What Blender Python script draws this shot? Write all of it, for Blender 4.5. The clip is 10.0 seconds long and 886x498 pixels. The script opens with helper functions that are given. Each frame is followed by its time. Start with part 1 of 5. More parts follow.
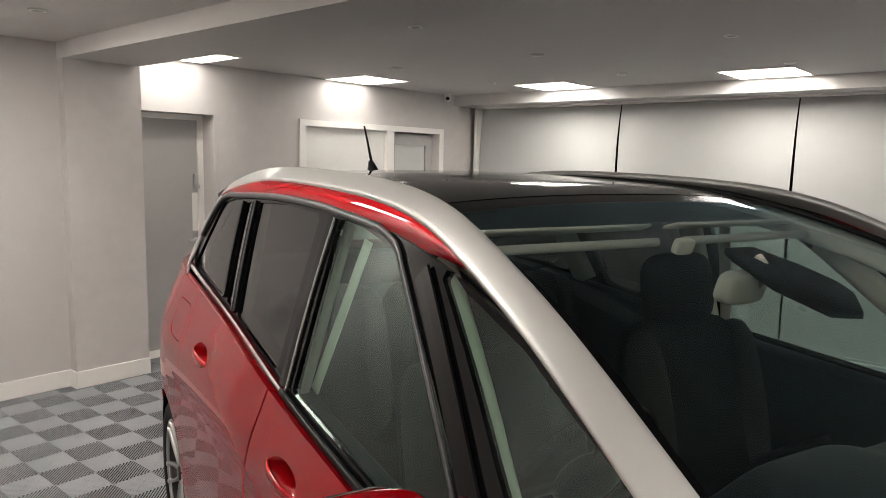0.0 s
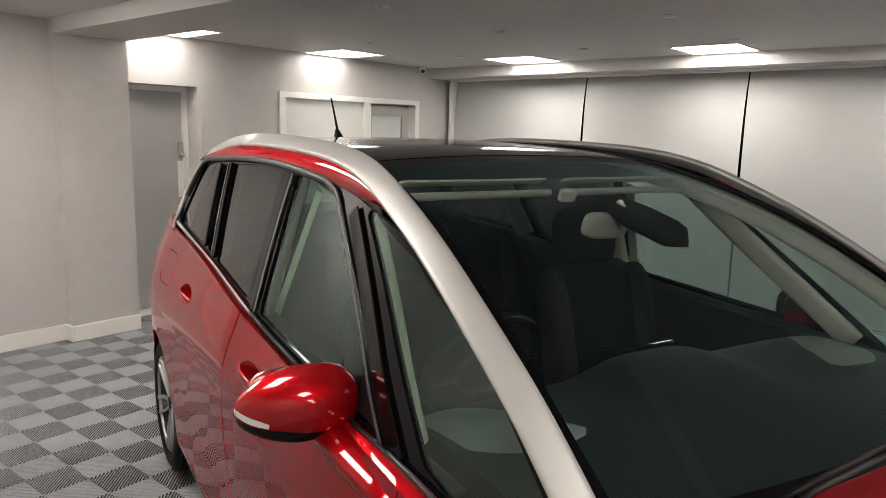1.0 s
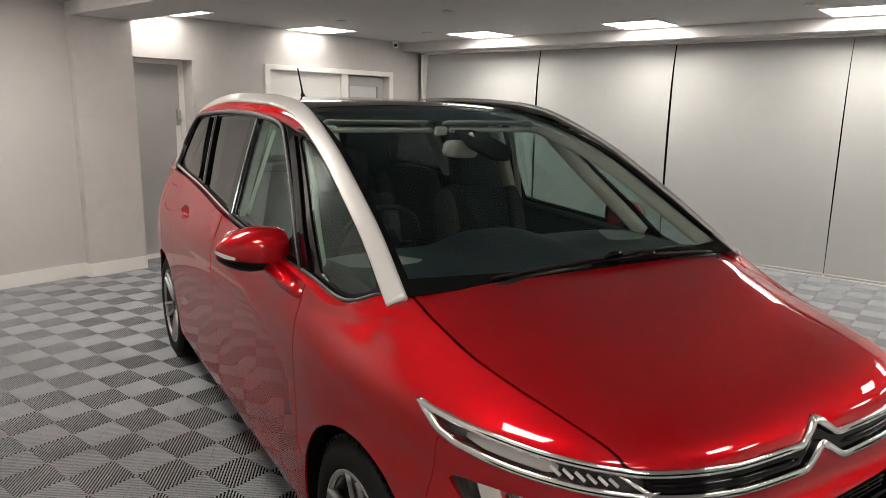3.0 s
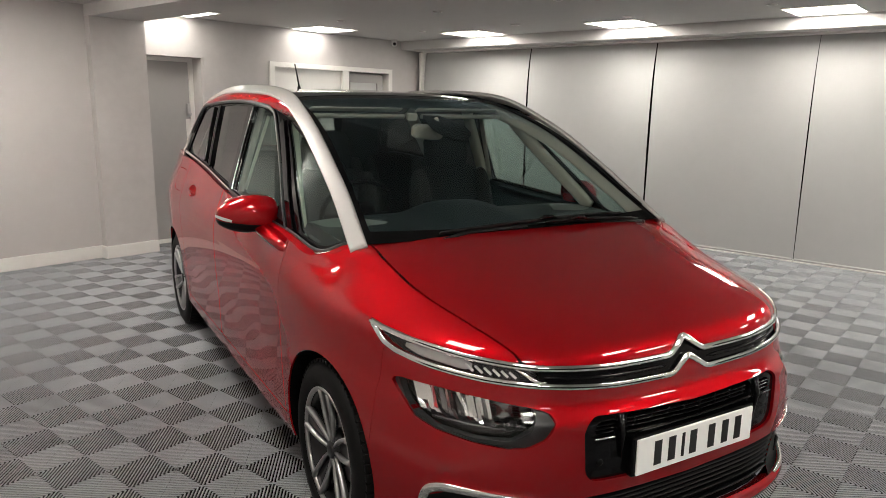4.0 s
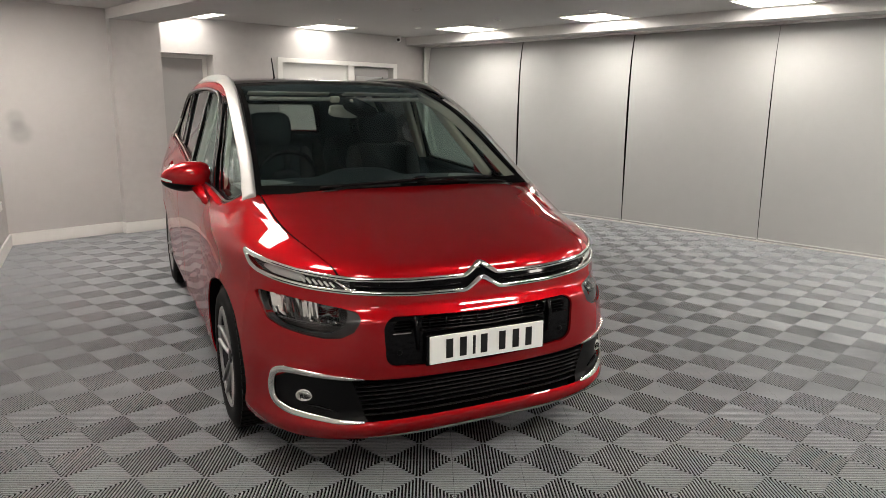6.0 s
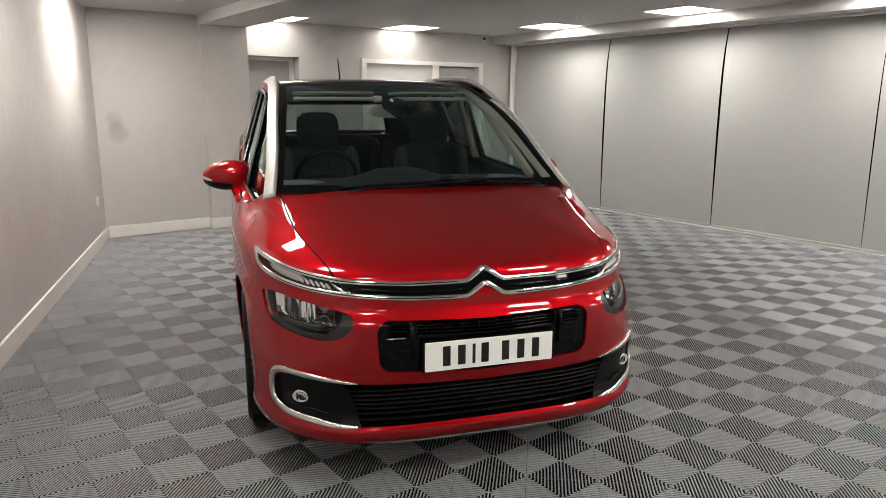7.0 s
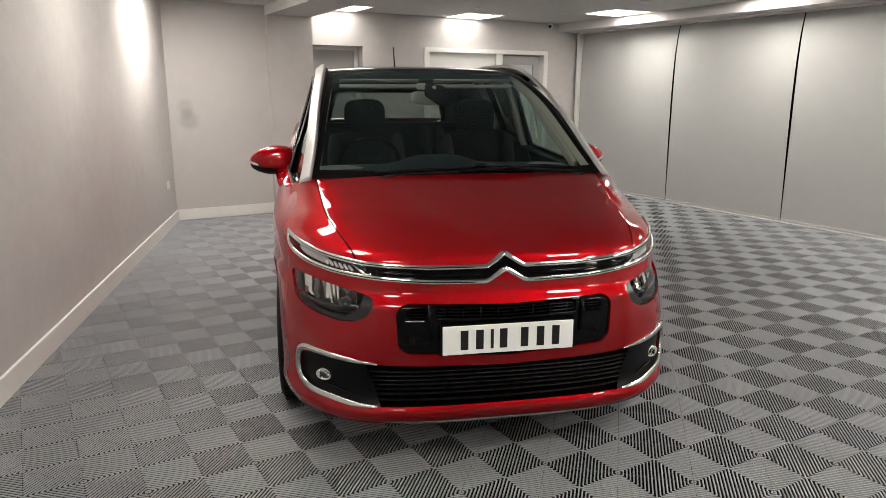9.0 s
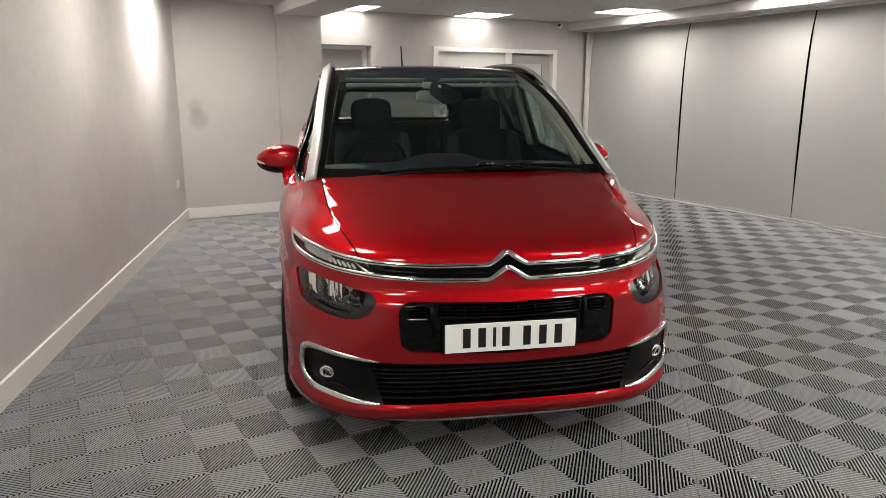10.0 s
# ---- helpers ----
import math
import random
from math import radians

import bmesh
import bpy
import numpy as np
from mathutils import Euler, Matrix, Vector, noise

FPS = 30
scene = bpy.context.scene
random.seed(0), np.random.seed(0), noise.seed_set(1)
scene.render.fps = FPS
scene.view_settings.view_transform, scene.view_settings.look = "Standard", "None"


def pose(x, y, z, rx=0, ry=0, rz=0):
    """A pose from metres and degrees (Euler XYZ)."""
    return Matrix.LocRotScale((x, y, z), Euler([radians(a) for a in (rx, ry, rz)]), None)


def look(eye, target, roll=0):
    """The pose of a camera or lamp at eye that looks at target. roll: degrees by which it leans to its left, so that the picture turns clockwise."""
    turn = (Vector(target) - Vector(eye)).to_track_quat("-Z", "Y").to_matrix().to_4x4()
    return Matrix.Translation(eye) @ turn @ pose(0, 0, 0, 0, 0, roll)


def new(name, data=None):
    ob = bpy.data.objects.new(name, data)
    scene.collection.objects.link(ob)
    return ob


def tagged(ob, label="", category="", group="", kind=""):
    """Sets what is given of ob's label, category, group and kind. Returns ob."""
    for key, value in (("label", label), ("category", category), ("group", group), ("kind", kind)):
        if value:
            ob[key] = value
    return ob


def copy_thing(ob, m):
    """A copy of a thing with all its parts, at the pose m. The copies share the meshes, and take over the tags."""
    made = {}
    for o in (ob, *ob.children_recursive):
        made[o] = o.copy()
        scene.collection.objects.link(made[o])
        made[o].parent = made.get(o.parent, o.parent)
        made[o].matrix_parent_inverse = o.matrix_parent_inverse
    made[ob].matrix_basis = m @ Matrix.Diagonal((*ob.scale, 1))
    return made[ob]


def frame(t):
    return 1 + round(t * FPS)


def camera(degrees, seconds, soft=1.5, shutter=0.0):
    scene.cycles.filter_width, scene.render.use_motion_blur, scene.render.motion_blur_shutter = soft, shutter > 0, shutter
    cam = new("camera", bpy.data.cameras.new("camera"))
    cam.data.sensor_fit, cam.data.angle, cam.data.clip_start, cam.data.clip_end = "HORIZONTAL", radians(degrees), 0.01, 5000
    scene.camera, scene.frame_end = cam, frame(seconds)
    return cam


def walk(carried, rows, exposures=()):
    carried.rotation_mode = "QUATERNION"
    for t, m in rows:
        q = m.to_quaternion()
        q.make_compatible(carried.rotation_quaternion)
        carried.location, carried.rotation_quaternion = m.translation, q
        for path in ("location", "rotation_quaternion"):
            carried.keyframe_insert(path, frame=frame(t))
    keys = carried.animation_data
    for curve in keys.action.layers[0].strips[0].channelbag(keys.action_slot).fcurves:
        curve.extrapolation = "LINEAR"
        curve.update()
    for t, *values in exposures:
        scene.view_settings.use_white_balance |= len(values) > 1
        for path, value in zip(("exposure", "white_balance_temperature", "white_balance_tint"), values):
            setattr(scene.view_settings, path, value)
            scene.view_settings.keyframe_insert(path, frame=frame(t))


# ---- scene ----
cam = camera(64.8, 10.0, soft=0.55)
PATH = [
    (0, (0.026, -0.038, 1.7), (1.529, 1.257, 1.448), 1.2),
    (0.5, (-0.092, -0.242, 1.691), (1.416, 1.043, 1.418), 1.3),
    (1, (-0.198, -0.446, 1.687), (1.318, 0.816, 1.358), 1.3),
    (1.5, (-0.33, -0.659, 1.671), (1.19, 0.586, 1.296), 1.2),
    (2, (-0.488, -0.897, 1.665), (1.035, 0.339, 1.273), 1.2),
    (2.5, (-0.623, -1.15, 1.638), (0.894, 0.092, 1.242), 1.1),
    (3.8, (-0.964, -1.786, 1.583), (0.529, -0.518, 1.181), 1.0),
    (4, (-1.007, -1.877, 1.569), (0.482, -0.604, 1.167), 1.0),
    (4.5, (-1.101, -2.152, 1.531), (0.378, -0.868, 1.127), 0.9),
    (5, (-1.16, -2.429, 1.51), (0.309, -1.134, 1.104), 0.8),
    (5.5, (-1.114, -2.712, 1.493), (0.331, -1.392, 1.084), 0.7),
    (5.7, (-1.066, -2.816, 1.506), (0.36, -1.477, 1.093), 0.6),
    (6.8, (-0.642, -3.1, 1.494), (0.557, -1.552, 1.085), 0.3),
    (7, (-0.582, -3.131, 1.501), (0.565, -1.546, 1.086), 0.1),
    (7.5, (-0.485, -3.196, 1.485), (0.568, -1.549, 1.063), 0.1),
    (8, (-0.445, -3.23, 1.482), (0.558, -1.554, 1.052), 0.1),
    (8.5, (-0.431, -3.25, 1.483), (0.551, -1.563, 1.046), 0.1),
    (9, (-0.428, -3.262, 1.487), (0.54, -1.569, 1.044), 0.1),
    (9.5, (-0.414, -3.271, 1.486), (0.541, -1.571, 1.041), 0.0),
    (10, (-0.404, -3.284, 1.485), (0.537, -1.576, 1.04), -0.0),
]
walk(cam, [(t, look(eye, target, roll)) for t, eye, target, roll in PATH])

# ---- world and light ----
world = bpy.data.worlds.new("world")
scene.world = world
world.use_nodes = True
world.node_tree.nodes["Background"].inputs[0].default_value = (0.02, 0.02, 0.022, 1)
world.node_tree.nodes["Background"].inputs[1].default_value = 1.0
scene.view_settings.exposure = 0.0
LAMP_POWER = 33.0

# ---- plan of the room, metres ----
BACK_Y, RIGHT_X, FRONT_Y = 5.50, 6.95, -6.6
CEIL = 2.475
BULK_X, BULK_Z = 6.60, 2.355
BEAM_L, BEAM_R, BEAM_Z = 2.02, 2.56, 2.345
WALL_Y, COL_Y = 5.257, 5.155
LEFT = ((0.867, WALL_Y), (-3.30, -7.03))
TILE, TILE_TURN = 0.408, 1.25
CAR_PLACE = pose(1.059, -1.177, 0, 0, 0, -19.2)


# ---- materials ----
def material(name, colour, rough=0.5, metal=0.0, coat=0.0, spec=0.5, trans=0.0, ior=1.45):
    m = bpy.data.materials.new(name)
    m.use_nodes = True
    b = m.node_tree.nodes["Principled BSDF"]
    b.inputs["Base Color"].default_value = (*colour, 1)
    b.inputs["Roughness"].default_value = rough
    b.inputs["Metallic"].default_value = metal
    b.inputs["Coat Weight"].default_value = coat
    b.inputs["Coat Roughness"].default_value = 0.03
    b.inputs["Specular IOR Level"].default_value = spec
    b.inputs["Transmission Weight"].default_value = trans
    b.inputs["IOR"].default_value = ior
    return m


def nodes_of(m):
    return m.node_tree.nodes, m.node_tree.links, m.node_tree.nodes["Principled BSDF"]


def mottle(m, scale, amount, dark, light, bump=0.0, bump_scale=None, detail=4.0, rough=None):
    """Two-scale variation of colour, relief and roughness."""
    nodes, links, b = nodes_of(m)
    co = nodes.new("ShaderNodeTexCoord")
    n1 = nodes.new("ShaderNodeTexNoise")
    n1.inputs["Scale"].default_value, n1.inputs["Detail"].default_value = scale, detail
    links.new(co.outputs["Object"], n1.inputs["Vector"])
    n2 = nodes.new("ShaderNodeTexNoise")
    n2.inputs["Scale"].default_value, n2.inputs["Detail"].default_value = scale * 9.0, 3.0
    links.new(co.outputs["Object"], n2.inputs["Vector"])
    mix = nodes.new("ShaderNodeMath")
    mix.operation = "MULTIPLY_ADD"
    mix.inputs[1].default_value = 0.35
    links.new(n2.outputs["Fac"], mix.inputs[0])
    sc = nodes.new("ShaderNodeMath")
    sc.operation = "MULTIPLY"
    sc.inputs[1].default_value = 0.65
    links.new(n1.outputs["Fac"], sc.inputs[0])
    links.new(sc.outputs[0], mix.inputs[2])
    ramp = nodes.new("ShaderNodeValToRGB")
    ramp.color_ramp.elements[0].position, ramp.color_ramp.elements[0].color = 0.5 - amount, (*dark, 1)
    ramp.color_ramp.elements[1].position, ramp.color_ramp.elements[1].color = 0.5 + amount, (*light, 1)
    links.new(mix.outputs[0], ramp.inputs[0])
    links.new(ramp.outputs[0], b.inputs["Base Color"])
    if bump:
        n3 = nodes.new("ShaderNodeTexNoise")
        n3.inputs["Scale"].default_value, n3.inputs["Detail"].default_value = bump_scale or scale * 20, 5.0
        links.new(co.outputs["Object"], n3.inputs["Vector"])
        bp = nodes.new("ShaderNodeBump")
        bp.inputs["Strength"].default_value, bp.inputs["Distance"].default_value = bump, 0.002
        links.new(n3.outputs["Fac"], bp.inputs["Height"])
        links.new(bp.outputs[0], b.inputs["Normal"])
    if rough:
        mr = nodes.new("ShaderNodeMapRange")
        mr.inputs["To Min"].default_value, mr.inputs["To Max"].default_value = rough
        links.new(n1.outputs["Fac"], mr.inputs["Value"])
        links.new(mr.outputs[0], b.inputs["Roughness"])
    return m


M_WALL = mottle(material("grey_wall_paint", (0.45, 0.44, 0.43), 0.8, spec=0.2), 1.1, 0.25, (0.445, 0.426, 0.420), (0.550, 0.529, 0.520), 0.10, 60)
M_CEIL = mottle(material("ceiling_paint", (0.5, 0.5, 0.5), 0.7), 0.7, 0.35, (0.50, 0.49, 0.48), (0.56, 0.55, 0.54), 0.08, 50)
M_WHITE = mottle(material("white_gloss_paint", (0.8, 0.8, 0.79), 0.35), 3.0, 0.4, (0.72, 0.70, 0.67), (0.80, 0.79, 0.77), 0.05, 80)
M_DOOR = mottle(material("grey_door_paint", (0.42, 0.41, 0.40), 0.45), 1.5, 0.4, (0.36, 0.35, 0.345), (0.42, 0.41, 0.40), 0.05, 90)
M_BLIND = mottle(material("blind_fabric", (0.45, 0.45, 0.45), 0.85), 0.8, 0.4, (0.395, 0.398, 0.395), (0.445, 0.448, 0.445), 0.1, 400)
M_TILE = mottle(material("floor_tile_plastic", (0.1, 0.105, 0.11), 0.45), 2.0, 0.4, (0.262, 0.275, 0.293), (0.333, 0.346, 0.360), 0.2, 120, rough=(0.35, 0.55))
# near-black groove bottoms: shade between the ribs put into the colour
M_GROOVE_SHADE = material("tile_groove_shade", (0.008, 0.008, 0.009), 0.9, spec=0.05)
M_STEEL = material("brushed_steel", (0.55, 0.55, 0.55), 0.28, 1.0)
# near-black for the shade in gaps and openings, and for black parts
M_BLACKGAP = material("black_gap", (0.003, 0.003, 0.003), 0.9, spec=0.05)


def diffuser(name, power):
    m = material(name, (0.9, 0.9, 0.9), 0.5)
    nodes_of(m)[2].inputs["Emission Color"].default_value = (1.0, 0.94, 0.85, 1)
    nodes_of(m)[2].inputs["Emission Strength"].default_value = power
    return m


M_PANEL = diffuser("lamp_diffuser", LAMP_POWER)
# back panels dimmed to weaken their hot spot on the wall
M_PANEL_DIM = diffuser("dimmed_lamp_diffuser", LAMP_POWER * 0.33)
M_PANEL_SIDE = diffuser("side_lamp_diffuser", LAMP_POWER * 0.86)
# stronger diffuser for unseen panels that lift the room light
M_PANEL_UNSEEN = diffuser("unseen_lamp_diffuser", LAMP_POWER * 1.45)


def red_paint():
    """Deep red with metallic flake under a clear, hard lacquer."""
    m = bpy.data.materials.new("metallic_red_paint")
    m.use_nodes = True
    nodes, links = m.node_tree.nodes, m.node_tree.links
    nodes.remove(nodes["Principled BSDF"])
    body, flake, both, coat, lacquer, fres = (nodes.new(n) for n in ("ShaderNodeBsdfDiffuse", "ShaderNodeBsdfGlossy", "ShaderNodeMixShader", "ShaderNodeMixShader", "ShaderNodeBsdfGlossy", "ShaderNodeFresnel"))
    co = nodes.new("ShaderNodeTexCoord")
    vo = nodes.new("ShaderNodeTexVoronoi")
    vo.inputs["Scale"].default_value = 1400
    links.new(co.outputs["Object"], vo.inputs["Vector"])
    mr = nodes.new("ShaderNodeMapRange")
    mr.inputs["To Min"].default_value, mr.inputs["To Max"].default_value = 0.40, 0.52
    links.new(vo.outputs["Color"], mr.inputs["Value"])
    links.new(mr.outputs[0], flake.inputs["Roughness"])
    no = nodes.new("ShaderNodeTexNoise")
    no.inputs["Scale"].default_value = 6.0
    links.new(co.outputs["Object"], no.inputs["Vector"])
    ramp = nodes.new("ShaderNodeValToRGB")
    ramp.color_ramp.elements[0].color, ramp.color_ramp.elements[1].color = (0.40, 0.0016, 0.005, 1), (0.44, 0.002, 0.006, 1)
    links.new(no.outputs["Fac"], ramp.inputs[0])
    links.new(ramp.outputs[0], flake.inputs["Color"])
    body.inputs["Color"].default_value = (0.21, 0.0015, 0.004, 1)
    lacquer.inputs["Roughness"].default_value = 0.006
    lacquer.inputs["Color"].default_value = (1, 1, 1, 1)
    fres.inputs["IOR"].default_value = 1.50
    both.inputs[0].default_value = 0.60
    links.new(body.outputs[0], both.inputs[1])
    links.new(flake.outputs[0], both.inputs[2])
    links.new(fres.outputs[0], coat.inputs[0])
    links.new(both.outputs[0], coat.inputs[1])
    links.new(lacquer.outputs[0], coat.inputs[2])
    links.new(coat.outputs[0], nodes["Material Output"].inputs["Surface"])
    return m


def stained(m, spots):
    """Soft scuffs at given places, (x, y, z, radius, strength)."""
    nodes, links, b = nodes_of(m)
    was = b.inputs["Base Color"].links[0].from_socket
    geo = nodes.new("ShaderNodeNewGeometry")
    for x, y, z, r, k in spots:
        d = nodes.new("ShaderNodeVectorMath")
        d.operation = "DISTANCE"
        d.inputs[1].default_value = (x, y, z)
        links.new(geo.outputs["Position"], d.inputs[0])
        mr = nodes.new("ShaderNodeMapRange")
        mr.interpolation_type = "SMOOTHSTEP"
        mr.inputs["From Min"].default_value, mr.inputs["From Max"].default_value = r * 0.35, r
        mr.inputs["To Min"].default_value, mr.inputs["To Max"].default_value = 1 - k, 1.0
        links.new(d.outputs["Value"], mr.inputs["Value"])
        mx = nodes.new("ShaderNodeVectorMath")
        mx.operation = "SCALE"
        links.new(was, mx.inputs[0])
        links.new(mr.outputs[0], mx.inputs["Scale"])
        was = mx.outputs[0]
    links.new(was, b.inputs["Base Color"])
    return m


M_NICHE = stained(mottle(material("grey_wall_paint_scuffed", (0.45, 0.44, 0.43), 0.8, spec=0.2), 0.9, 0.35, (0.47, 0.452, 0.445), (0.54, 0.522, 0.515), 0.12, 60), ((1.05, WALL_Y, 1.30, 0.12, 0.16), (1.08, WALL_Y, 1.15, 0.15, 0.20), (1.06, WALL_Y, 1.22, 0.10, 0.10)))
# darkened copy of the tile plastic, painting shade low on the ribs
M_TILE_SHADE = material("tile_plastic_shaded", (0.018, 0.019, 0.020), 0.6, spec=0.2)
M_PANELWHITE = mottle(material("white_board", (0.7, 0.69, 0.67), 0.5), 2.0, 0.4, (0.62, 0.61, 0.59), (0.70, 0.69, 0.67), 0.04, 70)
M_FROST = material("frosted_glass", (0.55, 0.56, 0.55), 0.35)
M_SPOT = material("spot_insert", (0.25, 0.25, 0.25), 0.4)
M_RED = red_paint()
M_SILVER = material("satin_silver", (0.37, 0.363, 0.352), 0.44, 0.5, 0.15)
M_CHROME = material("chrome", (0.75, 0.74, 0.72), 0.1, 1.0)
M_GLOSS = material("gloss_black", (0.003, 0.003, 0.0035), 0.06, 0.0, 0.0, 0.2)
M_MATT = mottle(material("matt_black_plastic", (0.008, 0.008, 0.009), 0.42, spec=0.16), 20, 0.4, (0.003, 0.003, 0.0035), (0.005, 0.005, 0.0055), 0.05, 300)
M_LIP = mottle(material("grey_lip_plastic", (0.1, 0.1, 0.1), 0.45), 20, 0.4, (0.09, 0.09, 0.088), (0.12, 0.12, 0.117), 0.05, 200)


# ---- mesh tools ----
def linked(name, verts, faces, mat, parent=None, label="", normals=None, smooth=False):
    me = bpy.data.meshes.new(name)
    me.from_pydata([tuple(map(float, v)) for v in verts], [], [tuple(map(int, f)) for f in faces])
    me.materials.append(mat)
    if smooth or normals is not None:
        me.polygons.foreach_set("use_smooth", [True] * len(me.polygons))
    if normals is not None:
        me.normals_split_custom_set_from_vertices([tuple(map(float, n)) for n in normals])
    me.update()
    ob = new(name, me)
    ob.parent = parent
    if label:
        ob["label"] = label
    return ob


def part(name, bm, mat, parent, label="", smooth=False):
    me = bpy.data.meshes.new(name)
    bmesh.ops.recalc_face_normals(bm, faces=bm.faces[:])
    bm.to_mesh(me)
    bm.free()
    me.materials.append(mat)
    if smooth:
        me.polygons.foreach_set("use_smooth", [True] * len(me.polygons))
    me.update()
    ob = new(name, me)
    ob.parent = parent
    if label:
        ob["label"] = label
    return ob


def box(x0, x1, y0, y1, z0, z1, bevel=0.0, segs=2):
    bm = bmesh.new()
    bmesh.ops.create_cube(bm, size=1.0, matrix=Matrix.Translation(((x0 + x1) / 2, (y0 + y1) / 2, (z0 + z1) / 2)) @ Matrix.Diagonal((x1 - x0, y1 - y0, z1 - z0, 1)))
    if bevel:
        bmesh.ops.bevel(bm, geom=bm.edges[:], offset=bevel, segments=segs, affect="EDGES", profile=0.5)
    return bm


def prism(points, z0, z1):
    """A plan polygon raised from z0 to z1."""
    bm = bmesh.new()
    low = [bm.verts.new((x, y, z0)) for x, y in points]
    high = [bm.verts.new((x, y, z1)) for x, y in points]
    bm.faces.new(low[::-1])
    bm.faces.new(high)
    for i in range(len(points)):
        k = (i + 1) % len(points)
        bm.faces.new((low[i], low[k], high[k], high[i]))
    return bm


def thing(name, label, category, group="", kind="", place=None):
    e = new(name)
    e.empty_display_size = 0.1
    if place is not None:
        e.matrix_world = place
    return tagged(e, label, category, group, kind)


# ---- the room ----
def structure(name, bm, mat, label, category):
    return tagged(part(name, bm, mat, None), label, category, kind="structure")


def left_wall_at(y, inset=0.0):
    (x0, y0), (x1, y1) = LEFT
    return x0 + (y - y0) * (x1 - x0) / (y1 - y0) + inset


(lx0, ly0), (lx1, ly1) = LEFT
structure("wall_left", prism([(lx0, ly0), (lx1, ly1), (lx1 - 0.2, ly1), (lx0 - 0.2, ly0)], 0, 2.7), M_WALL, "long angled wall painted plain grey", "wall")
structure("wall_niche", box(lx0 - 0.2, BEAM_L, WALL_Y, WALL_Y + 0.2, 0, 2.7), M_NICHE, "plain grey painted wall with two faint dark marks", "wall")
structure("wall_column", box(BEAM_L, BEAM_R, COL_Y, BACK_Y + 0.2, 0, BEAM_Z), M_WALL, "plain grey painted pier beside the door", "column")
DOOR_L, DOOR_R, DOOR_T = BEAM_R, 3.40, 2.048
WIN_L, WIN_R, WIN_T = 4.28, 6.40, 2.066
structure("wall_back", box(DOOR_R, WIN_L, BACK_Y, BACK_Y + 0.25, 0, 2.7), M_WALL, "back wall painted grey with a door and a glazed screen", "wall")
structure("wall_back_lintel", box(DOOR_L, DOOR_R, BACK_Y, BACK_Y + 0.25, DOOR_T, 2.7), M_WALL, "grey painted wall above the recessed door", "wall")
structure("wall_back_head", box(WIN_L, WIN_R, BACK_Y, BACK_Y + 0.25, WIN_T, 2.7), M_WALL, "grey painted wall above the white screen", "wall")
structure("wall_back_end", box(WIN_R, RIGHT_X + 0.3, BACK_Y, BACK_Y + 0.25, 0, 2.7), M_WALL, "grey painted wall end beside the blinds", "wall")
# black colour stands in for the shade behind the blinds
structure("wall_right", box(RIGHT_X + 0.12, RIGHT_X + 0.3, FRONT_Y, BACK_Y, 0, 2.7), M_BLACKGAP, "wall behind the roller blinds, coloured black so their gaps stay dark", "wall")
structure("wall_front", box(-3.6, RIGHT_X + 0.3, FRONT_Y - 0.2, FRONT_Y, 0, 2.7), M_WALL, "plain grey painted wall closing the room", "wall")
structure("ceiling", box(BEAM_R, RIGHT_X + 0.3, FRONT_Y - 0.2, BACK_Y + 0.25, CEIL, CEIL + 0.2), M_CEIL, "flat white-grey painted plaster ceiling", "ceiling")
structure("ceiling_side", box(-3.6, BEAM_L, FRONT_Y - 0.2, BACK_Y + 0.25, CEIL - 0.02, CEIL + 0.2), M_CEIL, "flat painted plaster ceiling along the side wall", "ceiling")
structure("ceiling_beam", box(BEAM_L, BEAM_R, FRONT_Y, BACK_Y, BEAM_Z, CEIL + 0.2), M_CEIL, "boxed-in ceiling beam painted pale grey", "beam")
structure("bulkhead", box(BULK_X, RIGHT_X + 0.3, FRONT_Y, BACK_Y, BULK_Z, CEIL + 0.2), M_CEIL, "boxed bulkhead painted pale grey above the blinds", "bulkhead")
structure("ground", box(-3.6, RIGHT_X + 0.3, FRONT_Y - 0.2, BACK_Y + 0.4, -0.2, -0.014), M_GROOVE_SHADE, "subfloor under the ribbed tiles, blackened for the shade in the grooves", "floor")

# ceiling light panels
PANELS_DIM = [(2.95, 5.17), (4.87, 5.17)]
PANELS = [(6.24, 3.87), (6.24, 1.83), (6.24, -0.17), (6.24, -2.17), (6.24, -4.2)]
PANELS_SIDE = [(0.53, 1.75), (-0.13, -0.35), (-0.85, -2.45), (-1.50, -4.5)]
# out of sight, mostly added to brighten the floor ahead and to the right
PANELS_UNSEEN = [(0.90, 3.85), (2.9, -4.9), (5.0, -4.6), (1.8, -3.0), (4.3, -2.4)]


def ceiling_light(mat):
    e = thing("ceiling_light", "square white LED panel light set flush in the ceiling, lit", "ceiling light", "ceiling panel lights")
    bm = bmesh.new()
    for a, b in ((-0.3, -0.285), (0.285, 0.3)):
        for src in (box(a, b, -0.3, 0.3, -0.008, 0.0), box(-0.285, 0.285, a, b, -0.008, 0.0)):
            me = bpy.data.meshes.new("tmp")
            src.to_mesh(me)
            src.free()
            bm.from_mesh(me)
            bpy.data.meshes.remove(me)
    part("frame", bm, M_WHITE, e, "white trim frame")
    part("diffuser", box(-0.285, 0.285, -0.285, 0.285, -0.005, -0.001), mat, e, "glowing warm white diffuser")
    return e


for mat, spots in ((M_PANEL_DIM, PANELS_DIM), (M_PANEL, PANELS), (M_PANEL_SIDE, PANELS_SIDE), (M_PANEL_UNSEEN, PANELS_UNSEEN)):
    first_light = ceiling_light(mat)
    first_light.matrix_world = pose(*spots[0], CEIL - (0.02 if spots[0][0] < BEAM_L else 0.0))
